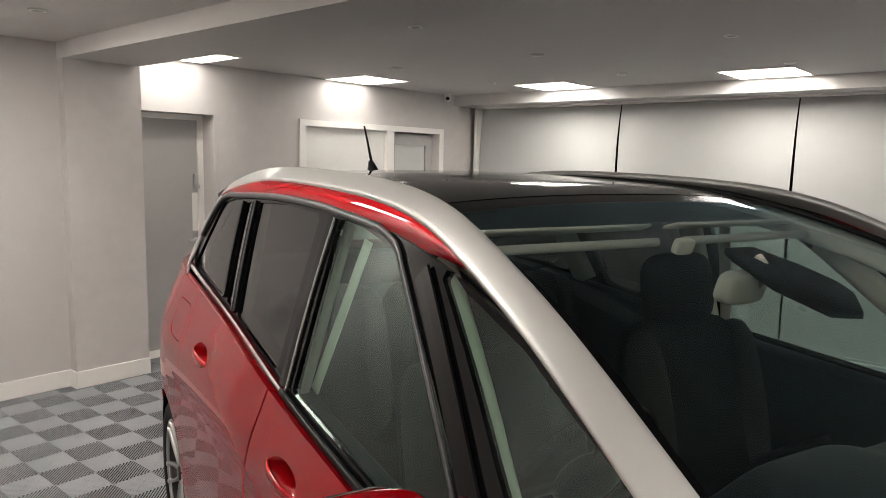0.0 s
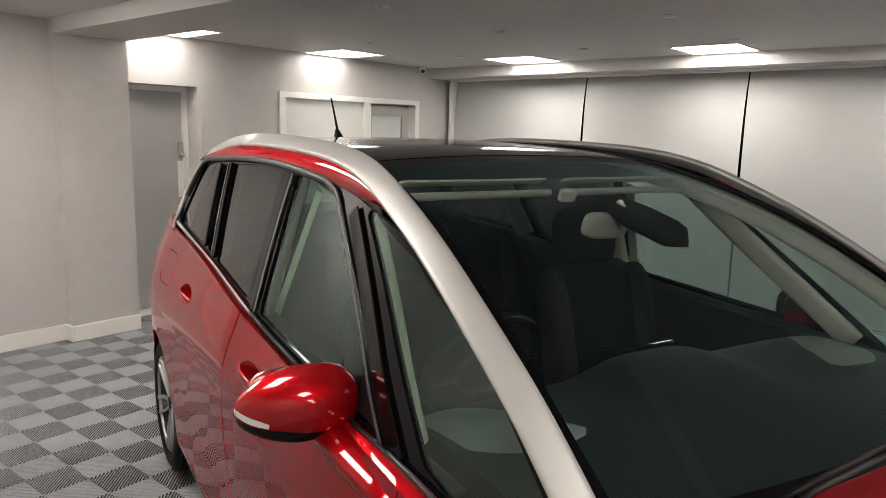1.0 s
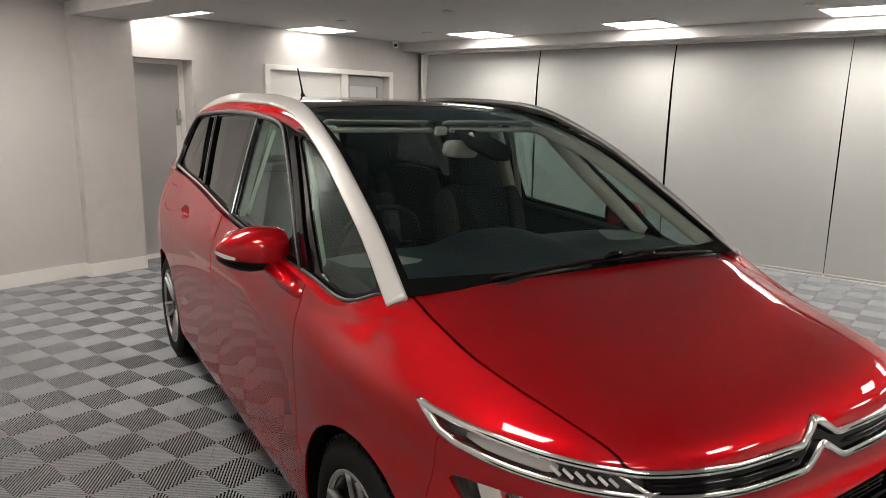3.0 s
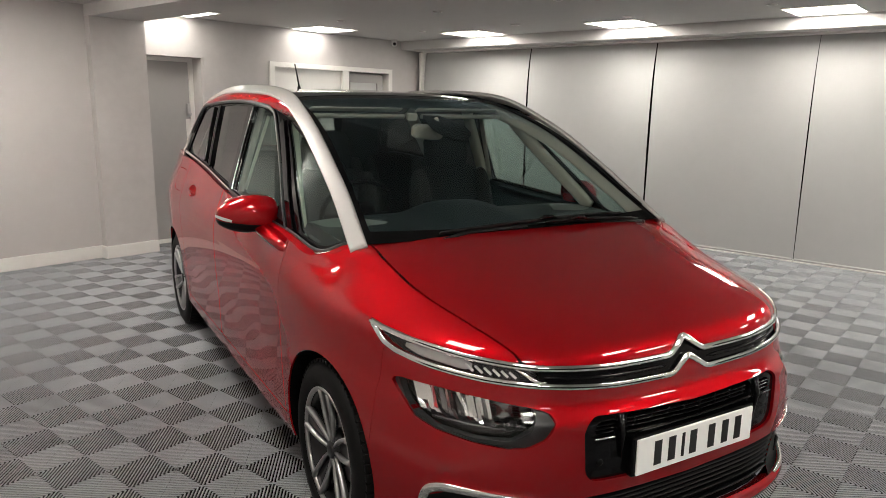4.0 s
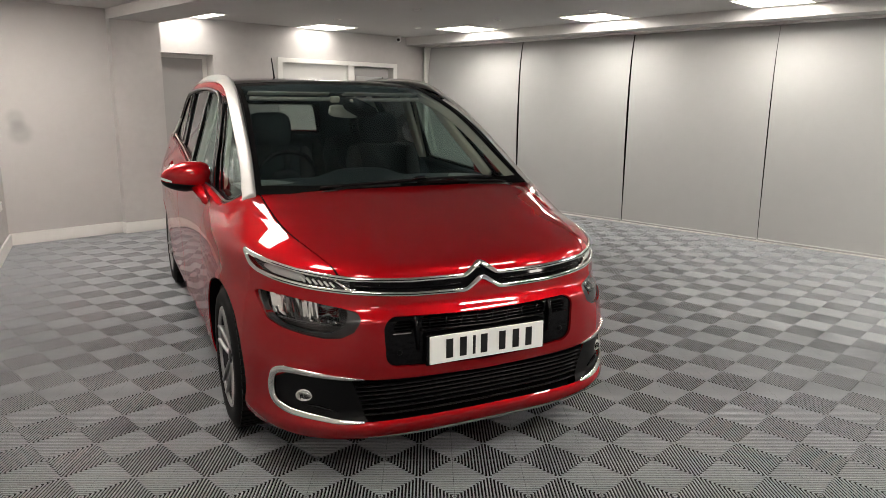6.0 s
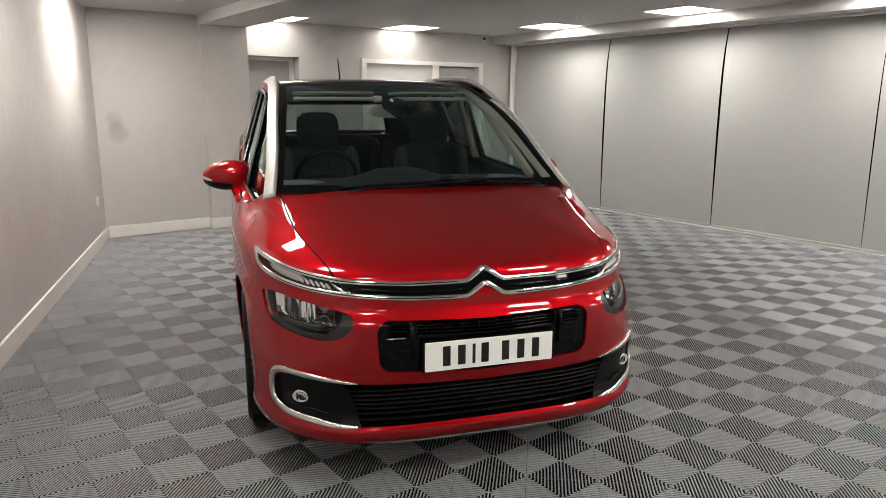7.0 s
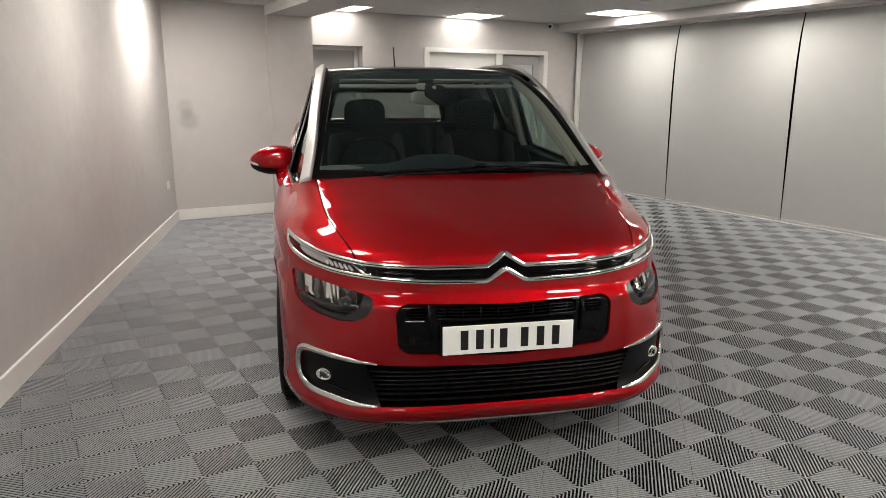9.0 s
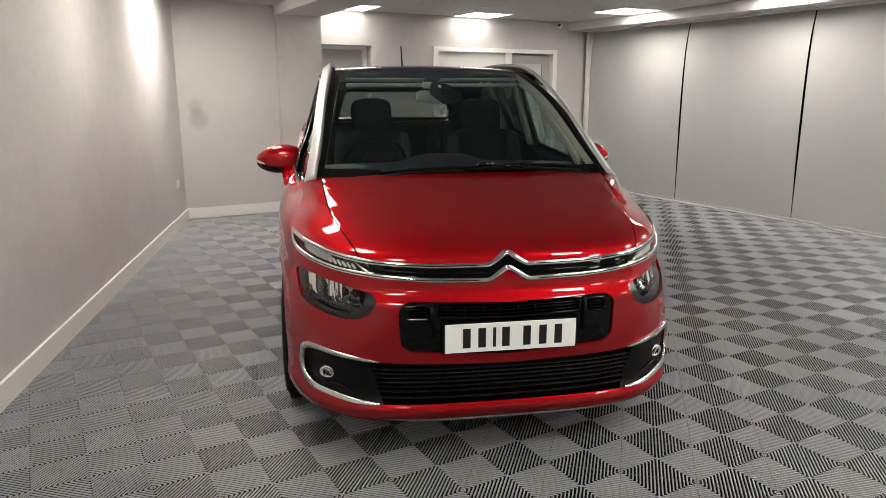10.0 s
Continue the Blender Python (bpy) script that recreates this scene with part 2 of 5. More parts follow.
    for x, y in spots[1:]:
        copy_thing(first_light, pose(x, y, CEIL - (0.02 if x < BEAM_L else 0.0)))

# ---- the car: curves ----
def spline(xs, ys):
    """A natural cubic through the knots, straight beyond its ends."""
    xs, ys = np.array(xs, float), np.array(ys, float)
    n, h = len(xs), np.diff(xs)
    a = np.zeros((n, n))
    r = np.zeros(n)
    a[0, 0] = a[-1, -1] = 1
    for i in range(1, n - 1):
        a[i, i - 1], a[i, i], a[i, i + 1] = h[i - 1], 2 * (h[i - 1] + h[i]), h[i]
        r[i] = 6 * ((ys[i + 1] - ys[i]) / h[i] - (ys[i] - ys[i - 1]) / h[i - 1])
    m = np.linalg.solve(a, r)

    def f(x):
        x = np.clip(np.asarray(x, float), xs[0], xs[-1])
        i = np.clip(np.searchsorted(xs, x) - 1, 0, n - 2)
        d, e = xs[i + 1] - x, x - xs[i]
        return (m[i] * d ** 3 + m[i + 1] * e ** 3) / (6 * h[i]) + (ys[i] / h[i] - m[i] * h[i] / 6) * d + (ys[i + 1] / h[i] - m[i + 1] * h[i] / 6) * e
    return f


def line(xs, ys):
    return lambda x: np.interp(x, xs, ys)


# waterlines of the shell: nose on the centreline, half width, length of the rounded corner, squareness
NOSE = spline((0.16, 0.212, 0.243, 0.272, 0.30, 0.34, 0.45, 0.58, 0.66, 0.692, 0.712, 0.735, 0.775, 0.83, 0.88, 0.93, 0.98, 1.03, 1.075), (0.11, 0.042, 0.020, 0.022, 0.040, 0.046, 0.030, 0.020, 0.021, 0.026, 0.041, 0.054, 0.060, 0.080, 0.115, 0.25, 0.46, 0.70, 0.92))
HALF = spline((0.16, 0.26, 0.36, 0.50, 0.65, 0.80, 0.92, 1.00, 1.08, 1.16, 1.30), (0.870, 0.905, 0.918, 0.926, 0.930, 0.934, 0.925, 0.900, 0.864, 0.834, 0.80))
REACH = spline((0.16, 0.35, 0.47, 0.63, 0.75, 0.88, 0.98, 1.03, 1.075), (0.70, 0.84, 0.93, 1.12, 1.28, 1.30, 1.18, 0.90, 0.60))
SQUARE = line((0.0, 0.98, 1.03, 1.06, 1.08), (4.0, 4.0, 5.0, 7.0, 8.0))
BEND = 2.2
TAIL, TAIL_REACH = 4.66, 1.0
BELT = spline((0.80, 0.95, 1.00, 1.09, 1.17, 1.29, 1.42, 1.62, 1.95, 2.40, 3.00, 3.50, 4.00, 4.70), (1.073, 1.068, 1.055, 1.019, 1.008, 1.026, 1.045, 1.060, 1.076, 1.105, 1.165, 1.20, 1.215, 1.22))
AXLE_F, AXLE_R, HUB_Z, TYRE_R, ARCH_R = 0.885, 3.785, 0.333, 0.333, 0.372


def swell(y, z):
    """Fuller haunches towards the tail."""
    y, z = np.asarray(y, float), np.asarray(z, float)
    along = np.clip((y - 1.35) / 0.35, 0, 1) * np.clip((3.45 - y) / 0.35, 0, 1)
    scoop = 0.006 * np.exp(-((z - 0.53) / 0.10) ** 2) * along * along * (3 - 2 * along)
    return 1 - scoop + 0.028 * np.clip((z - 0.85) / 0.25, 0, 1) * np.clip((y - 1.6) / 1.4, 0, 1) ** 2 * (3 - 2 * np.clip((y - 1.6) / 1.4, 0, 1))


def front_y(x, z):
    """Where the shell lies ahead, at a half width x and height z."""
    w, a = HALF(z), SQUARE(z)
    q = np.clip(1 - np.clip(np.abs(x) / w, 0, 1) ** a, 0, 1) ** (1 / BEND)
    return NOSE(z) + REACH(z) * (1 - q)


def skin(x, z, out=0.0):
    """A point of the front shell, raised by out along its normal."""
    def p(x, z):
        return Vector((x, float(front_y(x, z)), z))
    a = p(x, z)
    e = 0.004
    n = (p(x + e, z) - p(x - e, z)).cross(p(x, z + e) - p(x, z - e)).normalized()
    return a + n * out, n


class Sheet:
    """A smooth sheet of faces with a normal at every vertex."""

    def __init__(self, v, n, f):
        self.v, self.n, self.f = np.asarray(v, float), np.asarray(n, float), f

    def cut(self, g):
        """The two sides of the line where g(x, y, z) = 0: below and above."""
        d = g(np.abs(self.v[:, 0]), self.v[:, 1], self.v[:, 2])
        d = np.where(np.abs(d) < 1e-7, 1e-7, d)
        v, n, seen = list(self.v), list(self.n), {}

        def meet(i, j):
            key = (i, j) if i < j else (j, i)
            if key not in seen:
                i, j = key
                t = d[i] / (d[i] - d[j])
                seen[key] = len(v)
                v.append(self.v[i] + t * (self.v[j] - self.v[i]))
                m = self.n[i] + t * (self.n[j] - self.n[i])
                n.append(m / (np.linalg.norm(m) + 1e-12))
            return seen[key]
        neg, pos = [], []
        sign = d > 0
        for f in self.f:
            c = sum(sign[i] for i in f)
            if c == len(f):
                pos.append(f)
            elif c == 0:
                neg.append(f)
            else:
                a, b = [], []
                for k, i in enumerate(f):
                    j = f[(k + 1) % len(f)]
                    (b if sign[i] else a).append(i)
                    if sign[i] != sign[j]:
                        m = meet(i, j)
                        a.append(m)
                        b.append(m)
                if len(a) > 2:
                    neg.append(tuple(a))
                if len(b) > 2:
                    pos.append(tuple(b))
        return Sheet(v, n, neg).tidy(), Sheet(v, n, pos).tidy()

    def tidy(self):
        used = sorted({i for f in self.f for i in f})
        at = {i: k for k, i in enumerate(used)}
        return Sheet(self.v[used] if used else np.zeros((0, 3)), self.n[used] if used else np.zeros((0, 3)), [tuple(at[i] for i in f) for f in self.f])

    def moved(self, out):
        return Sheet(self.v + self.n * out, self.n, self.f)

    def mirrored(self):
        s = np.array((-1, 1, 1))
        return Sheet(self.v * s, self.n * s, [f[::-1] for f in self.f])

    def whole(self):
        """Both halves as one sheet."""
        m, k = self.mirrored(), len(self.v)
        return Sheet(np.vstack((self.v, m.v)), np.vstack((self.n, m.n)), list(self.f) + [tuple(i + k for i in f) for f in m.f])

    def rimmed(self, depth):
        """With its open edges turned inwards, so that it has thickness."""
        count = {}
        for f in self.f:
            for k, i in enumerate(f):
                j = f[(k + 1) % len(f)]
                count[(i, j)] = count.get((i, j), 0) + 1
        v, n, f = list(self.v), list(self.n), list(self.f)
        for (i, j) in list(count):
            if (j, i) in count or (abs(self.v[i][0]) < 1e-4 and abs(self.v[j][0]) < 1e-4):
                continue
            m = self.n[i] + self.n[j]
            m = m / (np.linalg.norm(m) + 1e-12)
            side = np.cross(self.v[j] - self.v[i], m)
            side = side / (np.linalg.norm(side) + 1e-12)
            k = len(v)
            v += [self.v[i], self.v[j], self.v[j] - self.n[j] * depth, self.v[i] - self.n[i] * depth]
            n += [side] * 4
            f.append((k + 1, k, k + 3, k + 2))
        return Sheet(v, n, f)

    def made(self, name, mat, parent, label=""):
        return linked(name, self.v, self.f, mat, parent, label, self.n)


def sheet_of(p):
    """A sheet from a grid of points p[i, j]."""
    a, b = np.gradient(p, axis=0), np.gradient(p, axis=1)
    n = np.cross(a, b)
    n /= np.linalg.norm(n, axis=2, keepdims=True) + 1e-12
    k, m = p.shape[:2]
    f = [(i * m + j, (i + 1) * m + j, (i + 1) * m + j + 1, i * m + j + 1) for i in range(k - 1) for j in range(m - 1)]
    return Sheet(p.reshape(-1, 3), n.reshape(-1, 3), f)


def corner(a, b, count):
    """Points of the rounded corner (x/1)^a + (y/1)^b = 1, from (0, 1) to (1, 0)."""
    phi = np.linspace(0, np.pi / 2, count)
    lo, hi = np.zeros(count), np.full(count, 1.5)
    for _ in range(50):
        mid = (lo + hi) / 2
        f = (mid * np.sin(phi)) ** a + (mid * np.cos(phi)) ** b - 1
        lo, hi = np.where(f < 0, mid, lo), np.where(f < 0, hi, mid)
    return lo * np.sin(phi), lo * np.cos(phi)


def shell_half():
    zs = np.concatenate((np.linspace(0.16, 0.88, 92), np.linspace(0.885, 1.075, 44), np.linspace(1.085, 1.26, 14)))
    rows = []
    for z in zs:
        w, l, nose = HALF(z), REACH(z), NOSE(z) if z <= 1.075 else 0.92 + (z - 1.075) * 2.0
        x, y = corner(SQUARE(z), BEND, 120)
        fx, fy = w * x, nose + l * (1 - y)
        x2, y2 = corner(4.0, 2.4, 26)
        rx, ry = (w * x2)[::-1], (TAIL - 0.25 * max(0, z - 0.9) - TAIL_REACH * (1 - y2))[::-1]
        sy = np.linspace(fy[-1], ry[0], 66)[1:-1]
        xs, ys = np.concatenate((fx, np.full(len(sy), w), rx)), np.concatenate((fy, sy, ry))
        xs = xs * swell(ys, z)
        rows.append(np.stack((xs, ys, np.full(len(xs), z)), axis=1))
    s = sheet_of(np.array(rows))
    if s.n[10, 1] > 0:
        s = Sheet(s.v, -s.n, [f[::-1] for f in s.f])
    mid = s.v[:, 0] < 1e-6
    s.n[mid, 0] = 0
    s.n[mid] /= np.linalg.norm(s.n[mid], axis=1, keepdims=True) + 1e-12
    return s


car = thing("car", "metallic red people carrier with silver roof arches, parked on the tiles", "car", place=CAR_PLACE)
shell = shell_half()
_, shell = shell.cut(lambda x, y, z: z - np.where(y > 0.6, 0.235, 0.205))
shell, _ = shell.cut(lambda x, y, z: np.maximum(z - BELT(y), -1.0))


def shoulder(v, n):
    """The raised corner of wing and bonnet at the foot of the windscreen pillar."""
    x, y = v[:, 0], v[:, 1]

    def h(x, y):
        return 0.044 * np.exp(-((x - 0.780) / np.where(x < 0.780, 0.078, 0.070)) ** 2) * np.exp(-(np.where(y < 0.91, y - 0.91, 0) / 0.20) ** 2) * np.exp(-(np.where(y > 0.91, y - 0.91, 0) / 0.07) ** 2)
    up = np.clip((v[:, 2] - 0.90) / 0.06, 0, 1)
    e = 0.002
    hx, hy = (h(x + e, y) - h(x - e, y)) / (2 * e), (h(x, y + e) - h(x, y - e)) / (2 * e)
    nz = 1.0 * np.clip(n[:, 2], 0, 1) * up * np.clip((0.93 - y) / 0.06, 0, 1)
    seam = np.interp(y, (0.05, 0.26, 0.52, 0.83, 0.95), (0.525, 0.601, 0.662, 0.697, 0.708))
    roll = 0.34 * np.clip((x - seam + 0.010) / 0.030, 0, 1) * np.clip((0.93 - x) / 0.10, 0, 1) * np.clip((y - 0.12) / 0.15, 0, 1)
    m = n - np.stack((nz * (np.minimum(0.4 * hx, 0) - roll), 0.3 * nz * hy, 0 * nz), axis=1)
    return v + np.stack((0 * x, 0 * x, h(x, y) * up), axis=1), m / np.linalg.norm(m, axis=1, keepdims=True)


shell.v, shell.n = shoulder(shell.v, shell.n)
for axle in (AXLE_F, AXLE_R):
    _, shell = shell.cut(lambda x, y, z: np.where(x > 0.6, np.hypot(y - axle, z - HUB_Z) - ARCH_R, 1.0))

# ---- the car: tools for its parts ----
def area(points, grow=0.0):
    """The signed distance to a polygon grown by a rounded edge; below zero inside."""
    pts = np.array(points, float)

    def f(a, b):
        a, b = np.asarray(a, float), np.asarray(b, float)
        d, s = np.full(a.shape, 1e9), np.ones(a.shape)
        for i in range(len(pts)):
            (x0, y0), (x1, y1) = pts[i - 1], pts[i]
            ex, ey = x1 - x0, y1 - y0
            t = np.clip(((a - x0) * ex + (b - y0) * ey) / (ex * ex + ey * ey), 0, 1)
            d = np.minimum(d, np.hypot(a - x0 - t * ex, b - y0 - t * ey))
            c = ((y0 > b) != (y1 > b)) & (a < (x1 - x0) * (b - y0) / np.where(y1 == y0, 1e-9, y1 - y0) + x0)
            s = np.where(c, -s, s)
        return s * d - grow
    return f


def split(sheet, g, gap=0.0022):
    """The inside, the outside and the sunk strip between them."""
    inner, rest = sheet.cut(lambda x, y, z: g(x, y, z) + gap)
    strip, outer = rest.cut(lambda x, y, z: g(x, y, z) - gap)
    return inner, outer, strip.moved(-0.010)


def sweep(points, ups, width, height, taper=None, around=12, power=0.8):
    """A rounded bar along points; ups: which way its height goes. Returns a bmesh."""
    bm = bmesh.new()
    pts = [Vector(p) for p in points]
    rings = []
    for i, p in enumerate(pts):
        t = (pts[min(i + 1, len(pts) - 1)] - pts[max(i - 1, 0)]).normalized()
        u = Vector(ups[i] if isinstance(ups, list) else ups)
        u = (u - t * u.dot(t)).normalized()
        s = t.cross(u)
        k = taper[i] if taper is not None else 1.0
        ring = []
        for j in range(around):
            a = 2 * math.pi * j / around
            c, d = math.cos(a), math.sin(a)
            c, d = math.copysign(abs(c) ** power, c), math.copysign(abs(d) ** power, d)
            ring.append(bm.verts.new(p + s * (c * width * k / 2) + u * (d * height * k / 2)))
        rings.append(ring)
    for a, b in zip(rings, rings[1:]):
        for j in range(around):
            bm.faces.new((a[j], a[(j + 1) % around], b[(j + 1) % around], b[j]))
    bm.faces.new(rings[0])
    bm.faces.new(rings[-1][::-1])
    return bm


def lathe(profile, around=40, axis="X", at=(0, 0, 0), closed=False):
    """A profile of (along the axis, radius) turned about it."""
    bm = bmesh.new()
    rings = []
    for h, r in profile:
        ring = []
        for j in range(around):
            a = 2 * math.pi * j / around
            p = (h, r * math.cos(a), r * math.sin(a)) if axis == "X" else (r * math.cos(a), h, r * math.sin(a)) if axis == "Y" else (r * math.cos(a), r * math.sin(a), h)
            ring.append(bm.verts.new(Vector(p) + Vector(at)))
        rings.append(ring)
    pairs = list(zip(rings, rings[1:])) + ([(rings[-1], rings[0])] if closed else [])
    for a, b in pairs:
        for j in range(around):
            bm.faces.new((a[j], a[(j + 1) % around], b[(j + 1) % around], b[j]))
    if not closed:
        for ring in (rings[0], rings[-1]):
            bm.faces.new(ring)
    return bm


def turned(bm, m):
    bmesh.ops.transform(bm, matrix=m, verts=bm.verts[:])
    return bm


def joined(*bms):
    out = bmesh.new()
    for b in bms:
        me = bpy.data.meshes.new("tmp")
        b.to_mesh(me)
        b.free()
        out.from_mesh(me)
        bpy.data.meshes.remove(me)
    return out


def blob(centre, size, power=(1.0, 1.0), around=24, rings=14):
    """A rounded box or egg: a superellipsoid."""
    bm = bmesh.new()

    def pw(v, e):
        return math.copysign(abs(v) ** e, v)
    rows = []
    for i in range(rings + 1):
        a = -math.pi / 2 + math.pi * i / rings
        row = []
        for j in range(around):
            b = 2 * math.pi * j / around
            row.append(bm.verts.new((centre[0] + size[0] * pw(math.cos(a), power[0]) * pw(math.cos(b), power[1]),
                                     centre[1] + size[1] * pw(math.cos(a), power[0]) * pw(math.sin(b), power[1]),
                                     centre[2] + size[2] * pw(math.sin(a), power[0]))))
        rows.append(row)
    for a, b in zip(rows, rows[1:]):
        for j in range(around):
            bm.faces.new((a[j], a[(j + 1) % around], b[(j + 1) % around], b[j]))
    bmesh.ops.remove_doubles(bm, verts=bm.verts[:], dist=1e-5)
    return bm


def glass(name, tint, rough=0.0, least=0.040, sheen=(1, 1, 1)):
    """Thin glazing: clear with its tint, and the gloss that glass has."""
    m = bpy.data.materials.new(name)
    m.use_nodes = True
    nodes, links = m.node_tree.nodes, m.node_tree.links
    nodes.remove(nodes["Principled BSDF"])
    clear, gloss, mix, lw, pw, ma = (nodes.new(n) for n in ("ShaderNodeBsdfTransparent", "ShaderNodeBsdfGlossy", "ShaderNodeMixShader", "ShaderNodeLayerWeight", "ShaderNodeMath", "ShaderNodeMath"))
    clear.inputs["Color"].default_value = (*tint, 1)
    gloss.inputs["Roughness"].default_value = rough
    gloss.inputs["Color"].default_value = (*sheen, 1)
    lw.inputs["Blend"].default_value = 0.5
    pw.operation, ma.operation = "POWER", "MULTIPLY_ADD"
    pw.inputs[1].default_value, ma.inputs[1].default_value, ma.inputs[2].default_value = 5.0, 0.90, least
    links.new(lw.outputs["Facing"], pw.inputs[0])
    links.new(pw.outputs[0], ma.inputs[0])
    links.new(ma.outputs[0], mix.inputs[0])
    links.new(clear.outputs[0], mix.inputs[1])
    links.new(gloss.outputs[0], mix.inputs[2])
    links.new(mix.outputs[0], nodes["Material Output"].inputs["Surface"])
    return m


M_SCREEN = glass("windscreen_glass", (0.76, 0.82, 0.80), 0.0, 0.064, (0.62, 0.90, 1.0))
M_WINDOW = glass("green_tinted_glass", (0.44, 0.56, 0.51), 0.0, 0.060, (0.85, 1.0, 0.97))
M_REAR = glass("dark_rear_glass", (0.34, 0.38, 0.36))
M_PRIVACY = glass("dark_privacy_glass", (0.05, 0.05, 0.05))
M_LENS = glass("clear_lamp_lens", (0.93, 0.93, 0.93))
M_BEZEL = material("satin_grey_plastic", (0.018, 0.018, 0.019), 0.34, spec=0.45)
M_REFLECT = material("lamp_reflector", (0.78, 0.77, 0.75), 0.14, 1.0)
M_SMOKE = material("smoked_reflector", (0.20, 0.20, 0.20), 0.2, 1.0)
M_LAMPDARK = material("lamp_housing", (0.03, 0.03, 0.032), 0.2)
M_SATIN = material("satin_chrome", (0.70, 0.69, 0.66), 0.2, 1.0)
M_GUIDE = material("grey_light_guide", (0.52, 0.53, 0.52), 0.15)
M_LED = material("white_light_guide", (0.75, 0.75, 0.73), 0.2)
M_TYRE = mottle(material("tyre_rubber", (0.01, 0.01, 0.01), 0.6, spec=0.12), 14, 0.4, (0.004, 0.004, 0.0042), (0.008, 0.008, 0.008), 0.10, 200)
M_ALLOY = material("machined_alloy", (0.38, 0.38, 0.375), 0.28, 0.9)
M_ALLOYDARK = material("dark_alloy_paint", (0.025, 0.025, 0.027), 0.3, 0.4)
M_CLOTH = mottle(material("dark_seat_cloth", (0.012, 0.013, 0.014), 0.9, spec=0.1), 12, 0.4, (0.005, 0.006, 0.007), (0.008, 0.0095, 0.010))
M_TRIMGREY = mottle(material("grey_beige_trim", (0.22, 0.20, 0.17), 0.7), 8, 0.4, (0.46, 0.425, 0.36), (0.54, 0.50, 0.43), 0.05, 300)
M_DASH = mottle(material("dashboard_soft_plastic", (0.02, 0.022, 0.023), 0.6, spec=0.25), 8, 0.4, (0.008, 0.013, 0.015), (0.011, 0.017, 0.020))
M_PLATE = material("white_plate", (0.88, 0.88, 0.86), 0.3)
M_FRIT = material("black_glass_print", (0.003, 0.003, 0.0032), 0.25, spec=0.10)
M_INK = material("black_ink", (0.008, 0.008, 0.008), 0.4)

# ---- the car: body panels ----
SEAM = spline((0.05, 0.16, 0.26, 0.41, 0.52, 0.69, 0.83, 0.95), (0.525, 0.566, 0.601, 0.640, 0.662, 0.684, 0.697, 0.708))
BAR_U = line((0, 0.012, 0.066, 0.082, 0.30, 0.54, 0.70, 0.78, 0.822, 0.834), (0.868, 0.864, 0.829, 0.825, 0.827, 0.839, 0.858, 0.872, 0.884, 0.892))
BAR_L = line((0, 0.012, 0.068, 0.084, 0.30, 0.52, 0.66, 0.75, 0.784, 0.812, 0.827, 0.832, 0.834), (0.813, 0.810, 0.776, 0.771, 0.776, 0.790, 0.801, 0.812, 0.820, 0.831, 0.847, 0.867, 0.886))
LAMP = area(((0.806, 0.736), (0.745, 0.738), (0.666, 0.729), (0.570, 0.714), (0.532, 0.704), (0.530, 0.698), (0.552, 0.660), (0.590, 0.640), (0.636, 0.636), (0.706, 0.643), (0.765, 0.654), (0.790, 0.668), (0.797, 0.692)), 0.018)
LAMP_IN = area(((0.805, 0.770), (0.58, 0.750), (0.570, 0.715), (0.590, 0.676), (0.630, 0.651), (0.704, 0.649), (0.774, 0.657), (0.797, 0.678)), 0.015)
GRILLE = area(((-0.38, 0.650), (-0.375, 0.553), (0.0, 0.532), (0.375, 0.553), (0.38, 0.650), (0.0, 0.636)), 0.052)
INTAKE = area(((-0.2, 0.418), (0.0, 0.416), (0.47, 0.432), (0.742, 0.452), (0.778, 0.420), (0.782, 0.352), (0.752, 0.322), (0.51, 0.305), (0.0, 0.303), (-0.2, 0.303)), 0.022)
DOOR_1 = line((0.2, 0.9, 1.03, 1.12), (1.295, 1.305, 1.34, 1.40))
DOOR_2 = line((0.2, 0.6, 1.2), (2.415, 2.44, 2.45))
DOOR_3 = line((0.2, 0.40, 0.55, 0.70, 0.80, 1.2), (3.30, 3.33, 3.36, 3.40, 3.43, 3.42))
SILL = 0.325

seams = []
inlay, shell = shell.cut(lambda x, y, z: np.where((x < 0.84) & (y < 0.85), np.maximum(BAR_L(x) - z, z - BAR_U(x)), 1.0))
lamp_skin, shell = shell.cut(lambda x, y, z: np.where(y < 0.75, LAMP(x, z), 1.0))
grille_skin, shell = shell.cut(lambda x, y, z: np.where(y < 0.5, GRILLE(x, z), 1.0))
intake_skin, shell = shell.cut(lambda x, y, z: np.where(y < 0.6, INTAKE(x, z), 1.0))
hood, shell, s = split(shell, lambda x, y, z: np.where((z > 0.80) & (y < 1.0), np.maximum(x - SEAM(y), BAR_U(x) + 0.006 - z), 1.0), 0.003)
seams.append(s)
bumper, shell, s = split(shell, lambda x, y, z: np.where(y < 1.0, np.maximum(y - 0.545, z - 0.83), 1.0), 0.0007)
seams.append(s)
handles = []
for hy, hz in ((2.20, 0.985), (3.13, 1.030)):
    cup, shell = shell.cut(lambda x, y, z: np.where(x > 0.7, (np.hypot((y - hy) / 0.098, (z - hz) / 0.036) - 1) * 0.036, 1.0))
    r = np.hypot((cup.v[:, 1] - hy) / 0.098, (cup.v[:, 2] - hz) / 0.036)
    cup.v = cup.v - cup.n * (0.046 * np.clip(1 - r ** 3, 0, 1))[:, None]
    cup.n = cup.n + np.stack((np.zeros(len(r)), -(cup.v[:, 1] - hy) * 7, -(cup.v[:, 2] - hz) * 18), axis=1)
    cup.n /= np.linalg.norm(cup.n, axis=1, keepdims=True)
    handles.append((hy, hz, cup))
